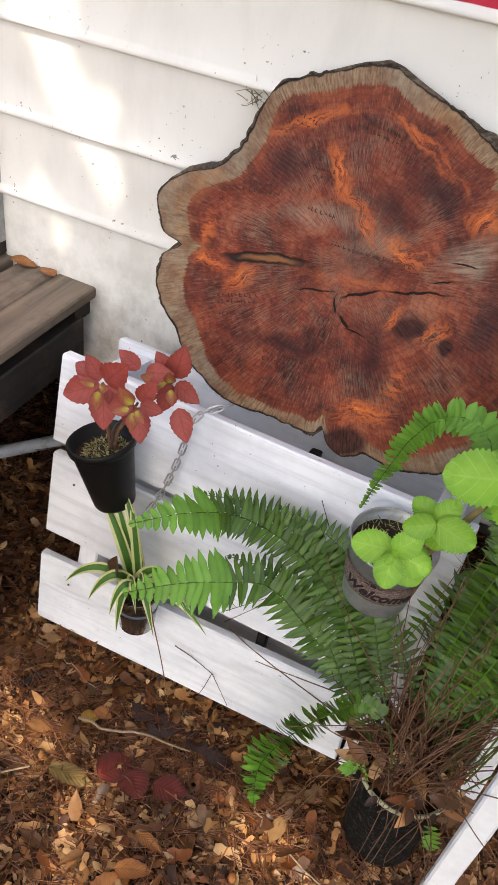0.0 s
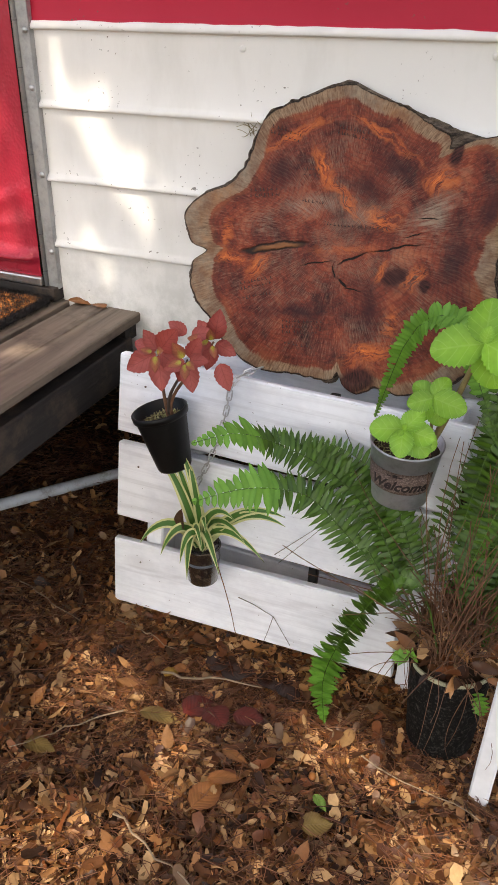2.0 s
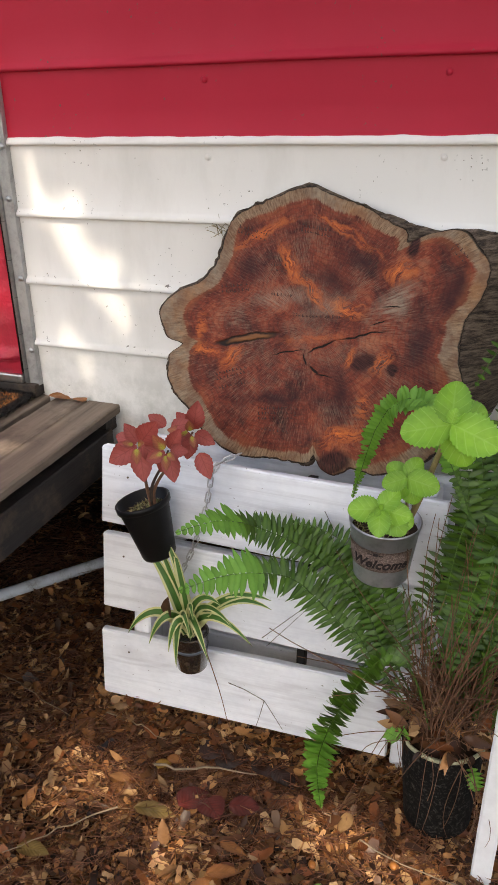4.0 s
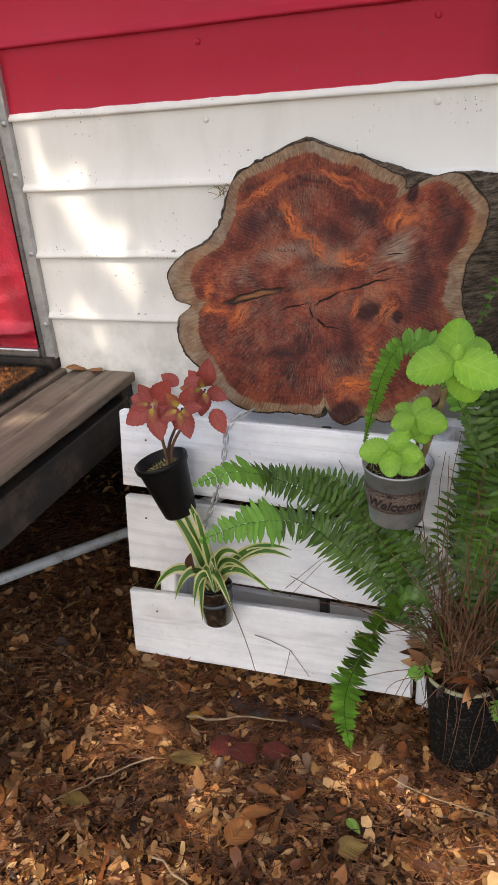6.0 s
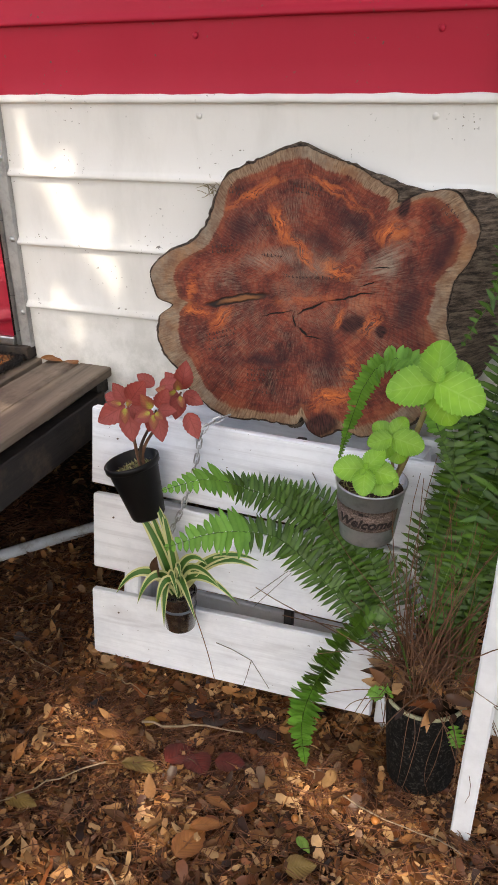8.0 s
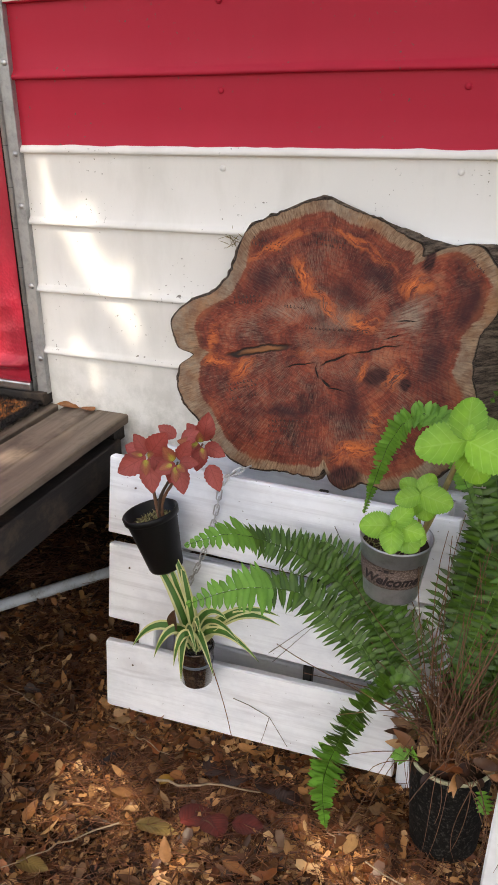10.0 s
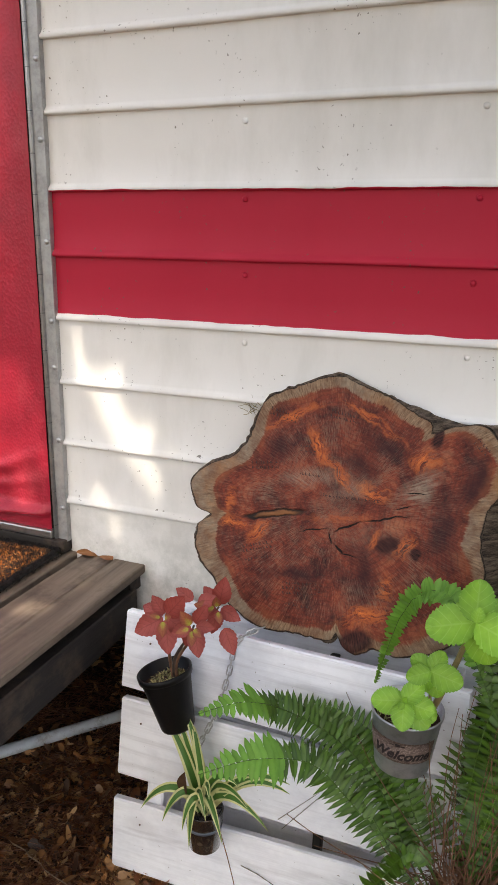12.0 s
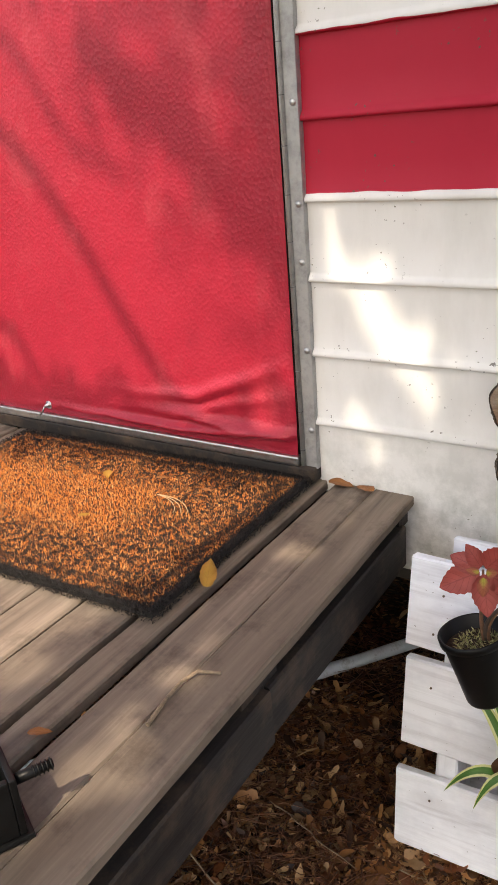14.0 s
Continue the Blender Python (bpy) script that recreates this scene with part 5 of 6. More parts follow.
fo.rod(bezier((0.02, 0, 0.08), (0.05, -0.05, 0.10), (0.075, -0.045, 0.02), (0.088, -0.05, -0.05), 12), 0.0012, 0.0007, 5)
fo.rod([(0.088, -0.05, -0.05), (0.094, -0.05, -0.075)], 0.0007, 0.0004, 4)
fo.build("dry_runner", STEM_BROWN, spider)

# ---- metal bucket with a lime-leaved herb ----
BK = Vector((0.394, -0.264, 0.436))
bucket = thing("potted_herb", "lime-green leafy herb in a galvanised welcome bucket on the pallet", "potted plant", pose(BK.x, BK.y, BK.z, 2, 3, 0) @ Matrix.Diagonal((0.91, 0.91, 0.90, 1)))
GALV = mat_metal("galvanised_sheet", (0.48, 0.50, 0.52), 0.38, 0.75, 0.6)
bm = bmesh.new()
lathe(bm, [(0, 0.003), (0.046, 0.003), (0.0465, 0), (0.0480, 0), (0.0485, 0.004), (0.0605, 0.108), (0.0625, 0.109), (0.0628, 0.112), (0.061, 0.1135), (0.0592, 0.111), (0.0575, 0.092), (0, 0.092)], 48)
part("bucket", bm, GALV, bucket, "dull galvanised metal bucket", smooth=True)
bm = bmesh.new()
lathe(bm, [(0, 0.099), (0.03, 0.097), (0.057, 0.0925)], 24)
part("soil", bm, SOIL, bucket, smooth=True)


def mat_burlap():
    n = Nodes("burlap", 0.95)
    p = n.obj()
    v = n.voro(p, 330)
    c = n.mix(n.step(v, 0.2, 0.6), (0.52, 0.40, 0.35), (0.24, 0.175, 0.15))
    return n.done(c, 0.95, n.bump(v, 0.8, 0.001))


def bucket_r(z):
    return 0.0485 + (0.0605 - 0.0485) * (z - 0.004) / 0.104


bm = bmesh.new()
segs = 28
rows_ = []
for i in range(segs + 1):
    a = radians(-172 + 150 * i / segs)
    rr = [bm.verts.new(((bucket_r(z) + 0.0012) * math.cos(a), (bucket_r(z) + 0.0012) * math.sin(a), z)) for z in (0.036, 0.05, 0.065, 0.080)]
    rows_.append(rr)
for a, b in zip(rows_, rows_[1:]):
    for k in range(3):
        bm.faces.new((a[k], b[k], b[k + 1], a[k + 1]))
bmesh.ops.solidify(bm, geom=bm.faces[:], thickness=-0.0008)
part("burlap_band", bm, mat_burlap(), bucket, "brown burlap band", smooth=True)


def lettering(words, size, shear, parent, a_mid, z_mid, mat_):
    """Letters wrapped round the bucket."""
    cu = bpy.data.curves.new("lettering", "FONT")
    cu.body, cu.size, cu.shear, cu.extrude, cu.offset = words, size, shear, 0.0003, 0.0007
    cu.align_x, cu.align_y = "CENTER", "CENTER"
    tmp = bpy.data.objects.new("lettering", cu)
    scene.collection.objects.link(tmp)
    bpy.context.view_layer.update()
    me = bpy.data.meshes.new_from_object(tmp.evaluated_get(bpy.context.evaluated_depsgraph_get()))
    bpy.data.objects.remove(tmp)
    for v in me.vertices:
        z = z_mid + v.co.y
        r = bucket_r(z) + 0.0022 + v.co.z
        a = radians(a_mid) + v.co.x / 0.056
        v.co = (r * math.cos(a), r * math.sin(a), z)
    me.materials.clear()
    me.materials.append(mat_)
    ob = new("lettering", me)
    ob.parent = parent
    return ob


lettering("Welcome", 0.026, 0.35, bucket, -84, 0.052, INK)
bm = bmesh.new()
for a0, a1, z0, z1 in ((-104, -96, 0.072, 0.074), (-94, -86, 0.071, 0.077), (-84, -78, 0.072, 0.074)):
    for i in range(4):
        a = radians(a0 + (a1 - a0) * i / 4)
        b = radians(a0 + (a1 - a0) * (i + 1) / 4)
        q = [bm.verts.new(((bucket_r(z) + 0.0024) * math.cos(c), (bucket_r(z) + 0.0024) * math.sin(c), z)) for c, z in ((a, z0), (b, z0), (b, z1), (a, z1))]
        bm.faces.new(q)
part("small_print", bm, INK, bucket)
# herb
BI = bucket.matrix_basis.inverted()
B3 = BI.to_3x3()


def rosette(c, leaves, view, seed, size=1.0):
    r = random.Random(seed)
    view = Vector(view).normalized()
    right = view.cross(Vector((0, 0, 1))).normalized() * -1
    up = right.cross(view) * -1
    if up.z < 0:
        up = -up
    if right.x < 0:
        right = -right
    for k_, (ln, az, out) in enumerate(leaves):
        ln *= size
        d = right * math.cos(radians(az)) + up * math.sin(radians(az)) + view * out
        nrm = view * 1.0 + (right * math.cos(radians(az)) + up * math.sin(radians(az))) * r.uniform(-0.45, 0.25) + right * r.uniform(-0.3, 0.3) + Vector((0, 0, 0.15))
        fo = Foliage()
        fo.blade(BI @ (Vector(c) + view * (0.0045 * k_ - 0.012)), B3 @ d, B3 @ nrm, ln * 0.98, ln * 0.80, round_leaf, 24, 4, 0.18, r.uniform(0.15, 0.5), serr=0.065, twist=r.uniform(-0.2, 0.2), ripple=0.012, seed=r.random() * 9)
        fo.build("leaf", LIME, bucket)


VIEW = (0.12, -0.90, 0.42)
rosette((0.498, -0.338, 0.738), [(0.060, 28, -0.25), (0.066, 295, -0.05), (0.074, 192, 0.05), (0.064, 90, 0.05), (0.074, 338, 0.25), (0.024, 80, 0.35)], VIEW, 1, 1.08)
rosette((0.410, -0.352, 0.600), [(0.052, 335, -0.15), (0.050, 318, 0.05), (0.048, 186, 0.1), (0.044, 350, 0.15), (0.038, 52, 0.15), (0.040, 272, 0.35), (0.012, 60, 0.9), (0.012, 240, 0.9)], VIEW, 2, 1.14)
rosette((0.441, -0.330, 0.645), [(0.044, 290, -0.1), (0.036, 248, 0.0), (0.036, 150, 0.1), (0.036, 60, 0.1), (0.050, 345, 0.2), (0.038, 202, 0.3)], VIEW, 3, 1.08)
for a, b, r0 in (((0.420, -0.275, 0.51), (0.497, -0.330, 0.733), 0.0060), ((0.395, -0.275, 0.51), (0.410, -0.344, 0.594), 0.0036), ((0.425, -0.27, 0.51), (0.441, -0.324, 0.640), 0.0036)):
    bm = bmesh.new()
    a, b = BI @ Vector(a), BI @ Vector(b)
    tube(bm, bezier(a, a.lerp(b, 0.3) + Vector((0.012, 0, 0)), a.lerp(b, 0.7), b, 10), [r0 * (1 - 0.035 * i) for i in range(11)], 8)
    part("stem", bm, STEM_GREEN, bucket, smooth=True)
fo = Foliage()
for k in range(160):
    a, q = rm.uniform(0, 2 * math.pi), 0.05 * math.sqrt(rm.random())
    fo.blade((q * math.cos(a), q * math.sin(a), 0.096), (rm.gauss(0, 1), rm.gauss(0, 1), rm.uniform(0.1, 0.8)), (0, 0, 1), rm.uniform(0.008, 0.02), 0.002, lance, 2, 1, 0.1, rm.uniform(-1, 1))
fo.build("moss", MOSS, bucket)

# ---- chain ----
chain = thing("chain", "thin zinc-plated chain hung over the white slats", "chain")
CH = bezier((0.112, -0.185, 0.566), (0.098, -0.200, 0.562), (0.080, -0.207, 0.556), (0.074, -0.213, 0.530), 6)[:-1] + bezier((0.074, -0.213, 0.530), (0.070, -0.222, 0.48), (0.055, -0.240, 0.40), (0.018, -0.268, 0.335), 12)
lnk = 0.0145
dist, links = 0.0, []
cum = [0.0]
for a, b in zip(CH, CH[1:]):
    cum.append(cum[-1] + (b - a).length)
bm0 = bmesh.new()
loop = []
for k in range(20):
    a = 2 * math.pi * k / 20
    loop.append(Vector((0.0062 * (1 if math.cos(a) > 0 else -1) + 0.0042 * math.cos(a), 0.0042 * math.sin(a), 0)))
loop.append(loop[0])
tube(bm0, loop, 0.00135, 6)
link_me = bpy.data.meshes.new("chain_link")
bm0.to_mesh(link_me)
bm0.free()
link_me.materials.append(STEEL)
k = 0
while dist < cum[-1]:
    i = max(j for j in range(len(cum) - 1) if cum[j] <= dist)
    p = CH[i].lerp(CH[i + 1], (dist - cum[i]) / max(1e-6, cum[i + 1] - cum[i]))
    d = (CH[i + 1] - CH[i]).normalized()
    q = d.to_track_quat("X", "Z").to_matrix().to_4x4()
    ob = new("chain_link", link_me)
    ob.parent = chain
    ob.matrix_basis = Matrix.Translation(p) @ q @ pose(0, 0, 0, 35 + (90 if k % 2 else 0), 0, 0)
    dist += lnk
    k += 1

# ---- door mat ----
MAT_M = pose(-0.428, -0.0295, 0.5505, 0, 0, 1.8)
door_mat = thing("door_mat", "worn orange coir door mat with black border", "door mat", MAT_M)
MW, MD = 0.76, 0.495


def mat_coir():
    n = Nodes("coir_fibre", 0.9)
    p = n.obj()
    x, y, z = n.sep(p)
    jit = n.noise(p, 30, 3)
    jx = n.math("ADD", x, n.math("MULTIPLY", n.math("SUBTRACT", jit, 0.5), 0.014))
    jy = n.math("ADD", y, n.math("MULTIPLY", n.math("SUBTRACT", n.noise(p, 26, 3), 0.5), 0.014))
    ex = n.math("MINIMUM", n.math("MULTIPLY", jx, -1.0), n.math("ADD", jx, MW))
    ey = n.math("MINIMUM", n.math("MULTIPLY", jy, -1.0), n.math("ADD", jy, MD))
    e = n.math("MINIMUM", ex, ey)
    orange = n.ramp(n.island(), [(0.0, (0.22, 0.070, 0.018)), (0.3, (0.62, 0.175, 0.028)), (0.75, (0.82, 0.285, 0.050)), (1.0, (0.84, 0.50, 0.21))])
    black = n.mix(n.island(), (0.006, 0.005, 0.005), (0.018, 0.013, 0.010))
    worn = n.step(n.noise(p, 60, 4, 0.7), 0.40, 0.62)
    pat = n.step(n.noise(p, 75, 5, 0.8), 0.46, 0.53)
    inner = n.math("MULTIPLY", n.step(n.math("ABSOLUTE", n.math("ADD", jx, 0.52)), 0.34, 0.26), n.step(n.math("ABSOLUTE", n.math("ADD", jy, 0.245)), 0.13, 0.07))
    pat = n.math("MULTIPLY", pat, n.math("SUBTRACT", 1.0, n.math("MULTIPLY", inner, 0.92)))
    line = n.math("MULTIPLY", n.step(e, 0.030, 0.034), n.step(e, 0.052, 0.046))
    edge = n.step(e, 0.024, 0.014)
    m_ = n.math("MAXIMUM", n.math("MAXIMUM", n.math("MULTIPLY", pat, 0.92), n.math("MULTIPLY", line, n.math("ADD", 0.45, n.math("MULTIPLY", worn, 0.55)))), edge)
    c = n.mix(m_, orange, black)
    return n.done(c, 0.9)


COIR = mat_coir()
bm = bmesh.new()
box(bm, (0.006 - MW, 0.006 - MD, 0), (-0.006, -0.006, 0.012), bevel=0.002)
part("backing", bm, mat_plain("black_rubber", (0.012, 0.011, 0.010), 0.8), door_mat)
rt = np.random.default_rng(3)
NT = 110000
bx, by = 0.005 - rt.random(NT) * (MW + 0.01), 0.005 - rt.random(NT) * (MD + 0.01)
ln = 0.004 + 0.006 * rt.random(NT)
az, tl = rt.random(NT) * 2 * np.pi, 0.3 + rt.random(NT) * 1.2
dx, dy, dz = np.cos(az) * np.sin(tl) * ln, np.sin(az) * np.sin(tl) * ln, np.cos(tl) * ln
sx, sy = -np.sin(az) * 0.0008, np.cos(az) * 0.0008
zb = np.where((bx > -0.003) | (by < 0.003 - MD), rt.random(NT) * 0.012, 0.011)
P = np.empty((NT, 3, 3))
P[:, 0] = np.stack([bx - sx, by - sy, zb], 1)
P[:, 1] = np.stack([bx + sx, by + sy, zb], 1)
P[:, 2] = np.stack([bx + dx, by + dy, zb + dz], 1)
pile = pydata("coir", P.reshape(-1, 3).tolist(), [(3 * i, 3 * i + 1, 3 * i + 2) for i in range(NT)], COIR, door_mat)
tagged(pile, "fuzzy orange and black coir pile", kind="stuff")

# ---- metal boot scraper box on the deck ----
bx_ = thing("scraper_box", "black metal box with a knurled screw on the deck", "metal box", DECK_M @ pose(-0.066, -0.871, 0.002, 0, 0, -28))
bm = bmesh.new()
box(bm, (-0.16, -0.16, 0.0), (0.0, -0.012, 0.006), bevel=0.002)
part("base_plate", bm, BLACK, bx_)
bm = bmesh.new()
for lo, hi in (((-0.150, -0.026, 0.006), (-0.004, -0.018, 0.075)), ((-0.012, -0.150, 0.006), (-0.004, -0.026, 0.075)), ((-0.150, -0.150, 0.006), (-0.142, -0.026, 0.075)), ((-0.142, -0.150, 0.006), (-0.012, -0.142, 0.075))):
    box(bm, lo, hi, bevel=0.002)
part("frame", bm, BLACK, bx_)
bm = bmesh.new()
tube(bm, bezier((-0.135, -0.085, 0.03), (-0.11, -0.085, 0.08), (-0.05, -0.085, 0.08), (-0.02, -0.085, 0.035), 12), 0.028, 16)
part("drum", bm, STEEL, bx_, "shiny steel drum", smooth=True)
bm = bmesh.new()
tube(bm, [(-0.02, -0.020, 0.062), (-0.02, 0.0, 0.062), (-0.02, 0.022, 0.062)], [0.006, 0.006, 0.005], 8)
for k in range(5):
    lathe(bm, [(0.0055, -0.001), (0.0075, 0), (0.0055, 0.001)], 10, pose(-0.02, 0.002 + k * 0.0045, 0.062, 90, 0, 0))
part("screw", bm, BLACK, bx_, smooth=True)

# ---- pipe, white stand, white board on the wall ----
pipe = thing("drain_pipe", "grey plastic drain pipe lying under the deck", "pipe")
bm = bmesh.new()
pa, pb = Vector((-1.35, -1.15, 0.03)), Vector((0.02, 0.78, 0.03))
tube(bm, [pa.lerp(pb, i / 12) + Vector((0, 0, 0.003 * math.sin(i * 1.3))) for i in range(13)], 0.0145, 16)
part("pipe_run", bm, PVC, pipe, smooth=True)
bm = bmesh.new()
tube(bm, [pa.lerp(pb, 0.30), pa.lerp(pb, 0.325)], 0.0185, 16)
part("coupling", bm, PVC, pipe, smooth=True)
WHITE = mat_plain("chipped_white_paint", (0.78, 0.80, 0.82), 0.5, 0, 0.06, 40, 0.2)
stand = thing("white_stand", "narrow white painted wooden stand with upright legs", "stand")
for (xa, ya), (xb, yb), zt in (((0.608, -0.418), (0.634, -0.418), 0.78), ((0.628, -0.19), (0.640, -0.19), 0.78)):
    ob = part("leg", plank(zt, 0.032, 0.018, int(xa * 100)), WHITE, stand)
    ob.matrix_basis = Matrix.Translation(((xa + xb) / 2, (ya + yb) / 2, zt / 2)) @ Vector((xb - xa, yb - ya, zt)).to_track_quat("X", "Z").to_matrix().to_4x4() @ pose(0, 0, 0, 90, 0, 0)
ob = part("cross_bar", plank(0.206, 0.03, 0.018, 66), WHITE, stand)
ob.matrix_basis = pose(0.634, -0.304, 0.70, 0, 0, 90) @ pose(0, 0, 0, 90, 0, 0)
bm = bmesh.new()
box(bm, (0.503, -0.022, 1.093), (0.80, -0.010, 1.50), bevel=0.002)
board = thing("white_board", "plain white board fixed on the red stripe", "board")
part("panel", bm, WHITE, board)

# ---- leaf litter ----
def chip(t):
    """A torn scrap: blunt at both ends."""
    return 0.55 + 0.45 * math.sin(2.2 * t + 0.6)


def litter():
    r = random.Random(77)
    fo = Foliage()
    for k in range(62000):
        x = r.uniform(-1.15, 1.05) if k % 4 == 0 else r.uniform(-0.62, 0.75)
        y = r.uniform(-1.0, 0.45) if k % 4 == 0 else r.uniform(-0.82, 0.05)
        if k % 9 == 0:
            x, y = r.uniform(-0.16, 0.45), r.gauss(-0.30, 0.03)
        small_ = r.random()
        ln_ = r.uniform(0.004, 0.013) if small_ < 0.66 else (r.uniform(0.014, 0.026) if small_ < 0.91 else r.uniform(0.026, 0.046))
        w_ = ln_ * r.uniform(0.26, 0.50)
        z = ground_z(x, y) + r.uniform(0.002, 0.016) + (0.008 if abs(y + 0.28) < 0.05 and -0.2 < x < 0.5 else 0)
        a = r.uniform(0, 2 * math.pi)
        d = (math.cos(a), math.sin(a), r.gauss(0.02, 0.22))
        nrm = (r.gauss(0, 0.33), r.gauss(0, 0.33), 1)
        fo.blade((x, y, z), d, nrm, ln_, w_, (lance, chip, ovate, chip)[k % 4], 4 if ln_ > 0.014 else 2, 1, r.uniform(-0.35, 0.5), r.uniform(-0.9, 0.9), twist=r.gauss(0, 0.45), serr=0.22 if k % 4 in (1, 3) else 0.0)
    return tagged(fo.build("leaf_litter", DRY), "brown dead oak leaves and chips covering the ground", "leaf litter", kind="stuff")


litter()


def needles():
    r = random.Random(78)
    fo = Foliage()
    for k in range(8500):
        x, y = r.uniform(-1.1, 1.05), r.uniform(-0.95, 0.3)
        if k % 10 == 0:
            x, y = r.gauss(0.12, 0.22), r.gauss(-0.36, 0.06)
        a = r.gauss(0.5, 1.0)
        l_ = r.uniform(0.04, 0.14)
        z = ground_z(x, y) + r.uniform(0.008, 0.022)
        d = Vector((math.cos(a), math.sin(a), r.gauss(0, 0.1))) * l_
        b = Vector((x, y, z))
        side = Vector((-d.y, d.x, 0)) * r.gauss(0, 0.12)
        fo.rod([b - d * 0.5, b + side + Vector((0, 0, 0.003)), b + d * 0.5], 0.0008, 0.0006, 3)
    return tagged(fo.build("pine_needles", NEEDLE), "fallen reddish-brown pine needles on the ground", "pine needles", kind="stuff")


NEEDLE = mat_leafy("pine_needle", [(0.07, 0.024, 0.012), (0.17, 0.058, 0.025), (0.28, 0.125, 0.06), (0.11, 0.036, 0.016)], 0.6, True, trans=0.0)
needles()

# larger leaves, each its own piece
LEAF_ME = []
for k in range(10):
    r = random.Random(500 + k)
    fo = Foliage()
    ln_ = r.uniform(0.042, 0.062)
    fo.blade((-ln_ / 2, 0, 0), (1, 0, 0.08), (0, 0, 1), ln_, ln_ * r.uniform(0.34, 0.5), lance if k % 2 else ovate, 7, 2, r.uniform(-0.3, 0.4), r.uniform(-0.5, 0.7), twist=r.uniform(-0.4, 0.4), ripple=0.06, seed=k)
    me = bpy.data.meshes.new("leaf")
    me.from_pydata([tuple(v) for v in fo.v], [], fo.f)
    for p_ in me.polygons:
        p_.use_smooth = True
    me.materials.append(DRY_OB)
    LEAF_ME.append(me)
r = random.Random(90)
for k in range(130):
    x, y = r.uniform(-0.75, 0.85), r.uniform(-0.95, 0.05)
    if -0.2 < x < 0.48 and y > -0.28:
        continue
    if math.hypot(x - FX, y - FY) < 0.09:
        continue
    ob = new("leaf", LEAF_ME[k % 10])
    ob.parent = GROUND
    ob.matrix_basis = pose(x, y, ground_z(x, y) + r.uniform(0.016, 0.024), r.gauss(0, 14), r.gauss(0, 14), r.uniform(0, 360)) @ Matrix.Diagonal((*([r.uniform(0.5, 0.9)] * 3), 1))


def single_leaf(x, y, z, ln_, w_, ang, col, label, shape=ovate, tilt=(0, 0), droop=0.3, parent=None, name="fallen_leaf"):
    fo = Foliage()
    fo.blade((-ln_ / 2, 0, 0), (1, 0, 0.05), (0, 0, 1), ln_, w_, shape, 12, 3, 0.12, droop, ripple=0.05, seed=x * 9, serr=0.04)
    ob = fo.build(name, col)
    ob.matrix_basis = pose(x, y, z, tilt[0], tilt[1], ang)
    return tagged(ob, label, "leaf")


RED = leaf_mat("red_dead_leaf", (0.16, 0.022, 0.015), (0.11, 0.018, 0.012), (0.07, 0.012, 0.01), rough=0.4, trans=0.1)
YEL = leaf_mat("yellow_dead_leaf", (0.52, 0.30, 0.05), (0.44, 0.22, 0.04), (0.4, 0.2, 0.05), rough=0.5, trans=0.15)
OLIVE = leaf_mat("olive_dead_leaf", (0.26, 0.17, 0.05), (0.20, 0.115, 0.035), (0.3, 0.2, 0.09), rough=0.45, trans=0.1)
ORANGE = leaf_mat("orange_dead_leaf", (0.38, 0.15, 0.045), (0.30, 0.11, 0.035), (0.2, 0.08, 0.03), rough=0.5, trans=0.1)
DARKLEAF = leaf_mat("dark_wet_leaf", (0.045, 0.018, 0.012), (0.03, 0.013, 0.010), (0.02, 0.01, 0.008), rough=0.35, trans=0.05)
GREENLEAF = leaf_mat("fresh_green_leaf", (0.26, 0.42, 0.08), (0.22, 0.38, 0.07), (0.3, 0.45, 0.1), rough=0.5)
for px_, py_, ln_, w_, ang, m_, lab in (
    (0.034, -0.390, 0.036, 0.026, 70, YEL, "torn yellow dead leaf on leaf litter"),
    (0.048, -0.376, 0.030, 0.022, 10, ORANGE, "rusty orange dead leaf on leaf litter"),
    (0.066, -0.489, 0.072, 0.030, 8, OLIVE, "long olive-brown dead leaf on leaf litter"),
    (0.120, -0.445, 0.060, 0.050, 60, RED, "dark red wet leaf on leaf litter"),
    (0.160, -0.455, 0.050, 0.046, -40, RED, "dark red curled leaf on leaf litter"),
    (0.215, -0.435, 0.055, 0.040, 10, RED, "maroon dead leaf on leaf litter"),
    (0.228, -0.520, 0.048, 0.020, -8, ORANGE, "narrow orange dead leaf on leaf litter"),
    (0.230, -0.563, 0.052, 0.028, 25, ORANGE, "tan oak leaf on leaf litter"),
    (0.387, -0.547, 0.030, 0.016, -35, GREENLEAF, "small fresh green leaf on leaf litter"),
    (0.395, -0.585, 0.046, 0.036, 30, OLIVE, "broad olive lobed leaf on leaf litter"),
    (0.215, -0.60, 0.060, 0.045, 70, ORANGE, "rusty broad dead leaf on leaf litter"),
    (-0.08, -0.64, 0.055, 0.03, 5, OLIVE, "pale olive dead leaf on leaf litter"),
    (0.150, -0.345, 0.060, 0.048, 20, DARKLEAF, "dark wet leaf at the pallet foot"),
    (0.210, -0.335, 0.055, 0.046, 120, DARKLEAF, "dark wet leaf at the pallet foot"),
    (0.255, -0.350, 0.050, 0.040, -30, DARKLEAF, "blackish wet leaf at the pallet foot"),
    (0.105, -0.335, 0.050, 0.040, 70, DARKLEAF, "dark wet leaf at the pallet foot"),
):
    single_leaf(px_, py_, ground_z(px_, py_) + 0.026, ln_ * 1.1, w_ * 1.1, ang, m_, lab, tilt=(RNG.uniform(-8, 8), RNG.uniform(-8, 8)))
ZD = 0.549
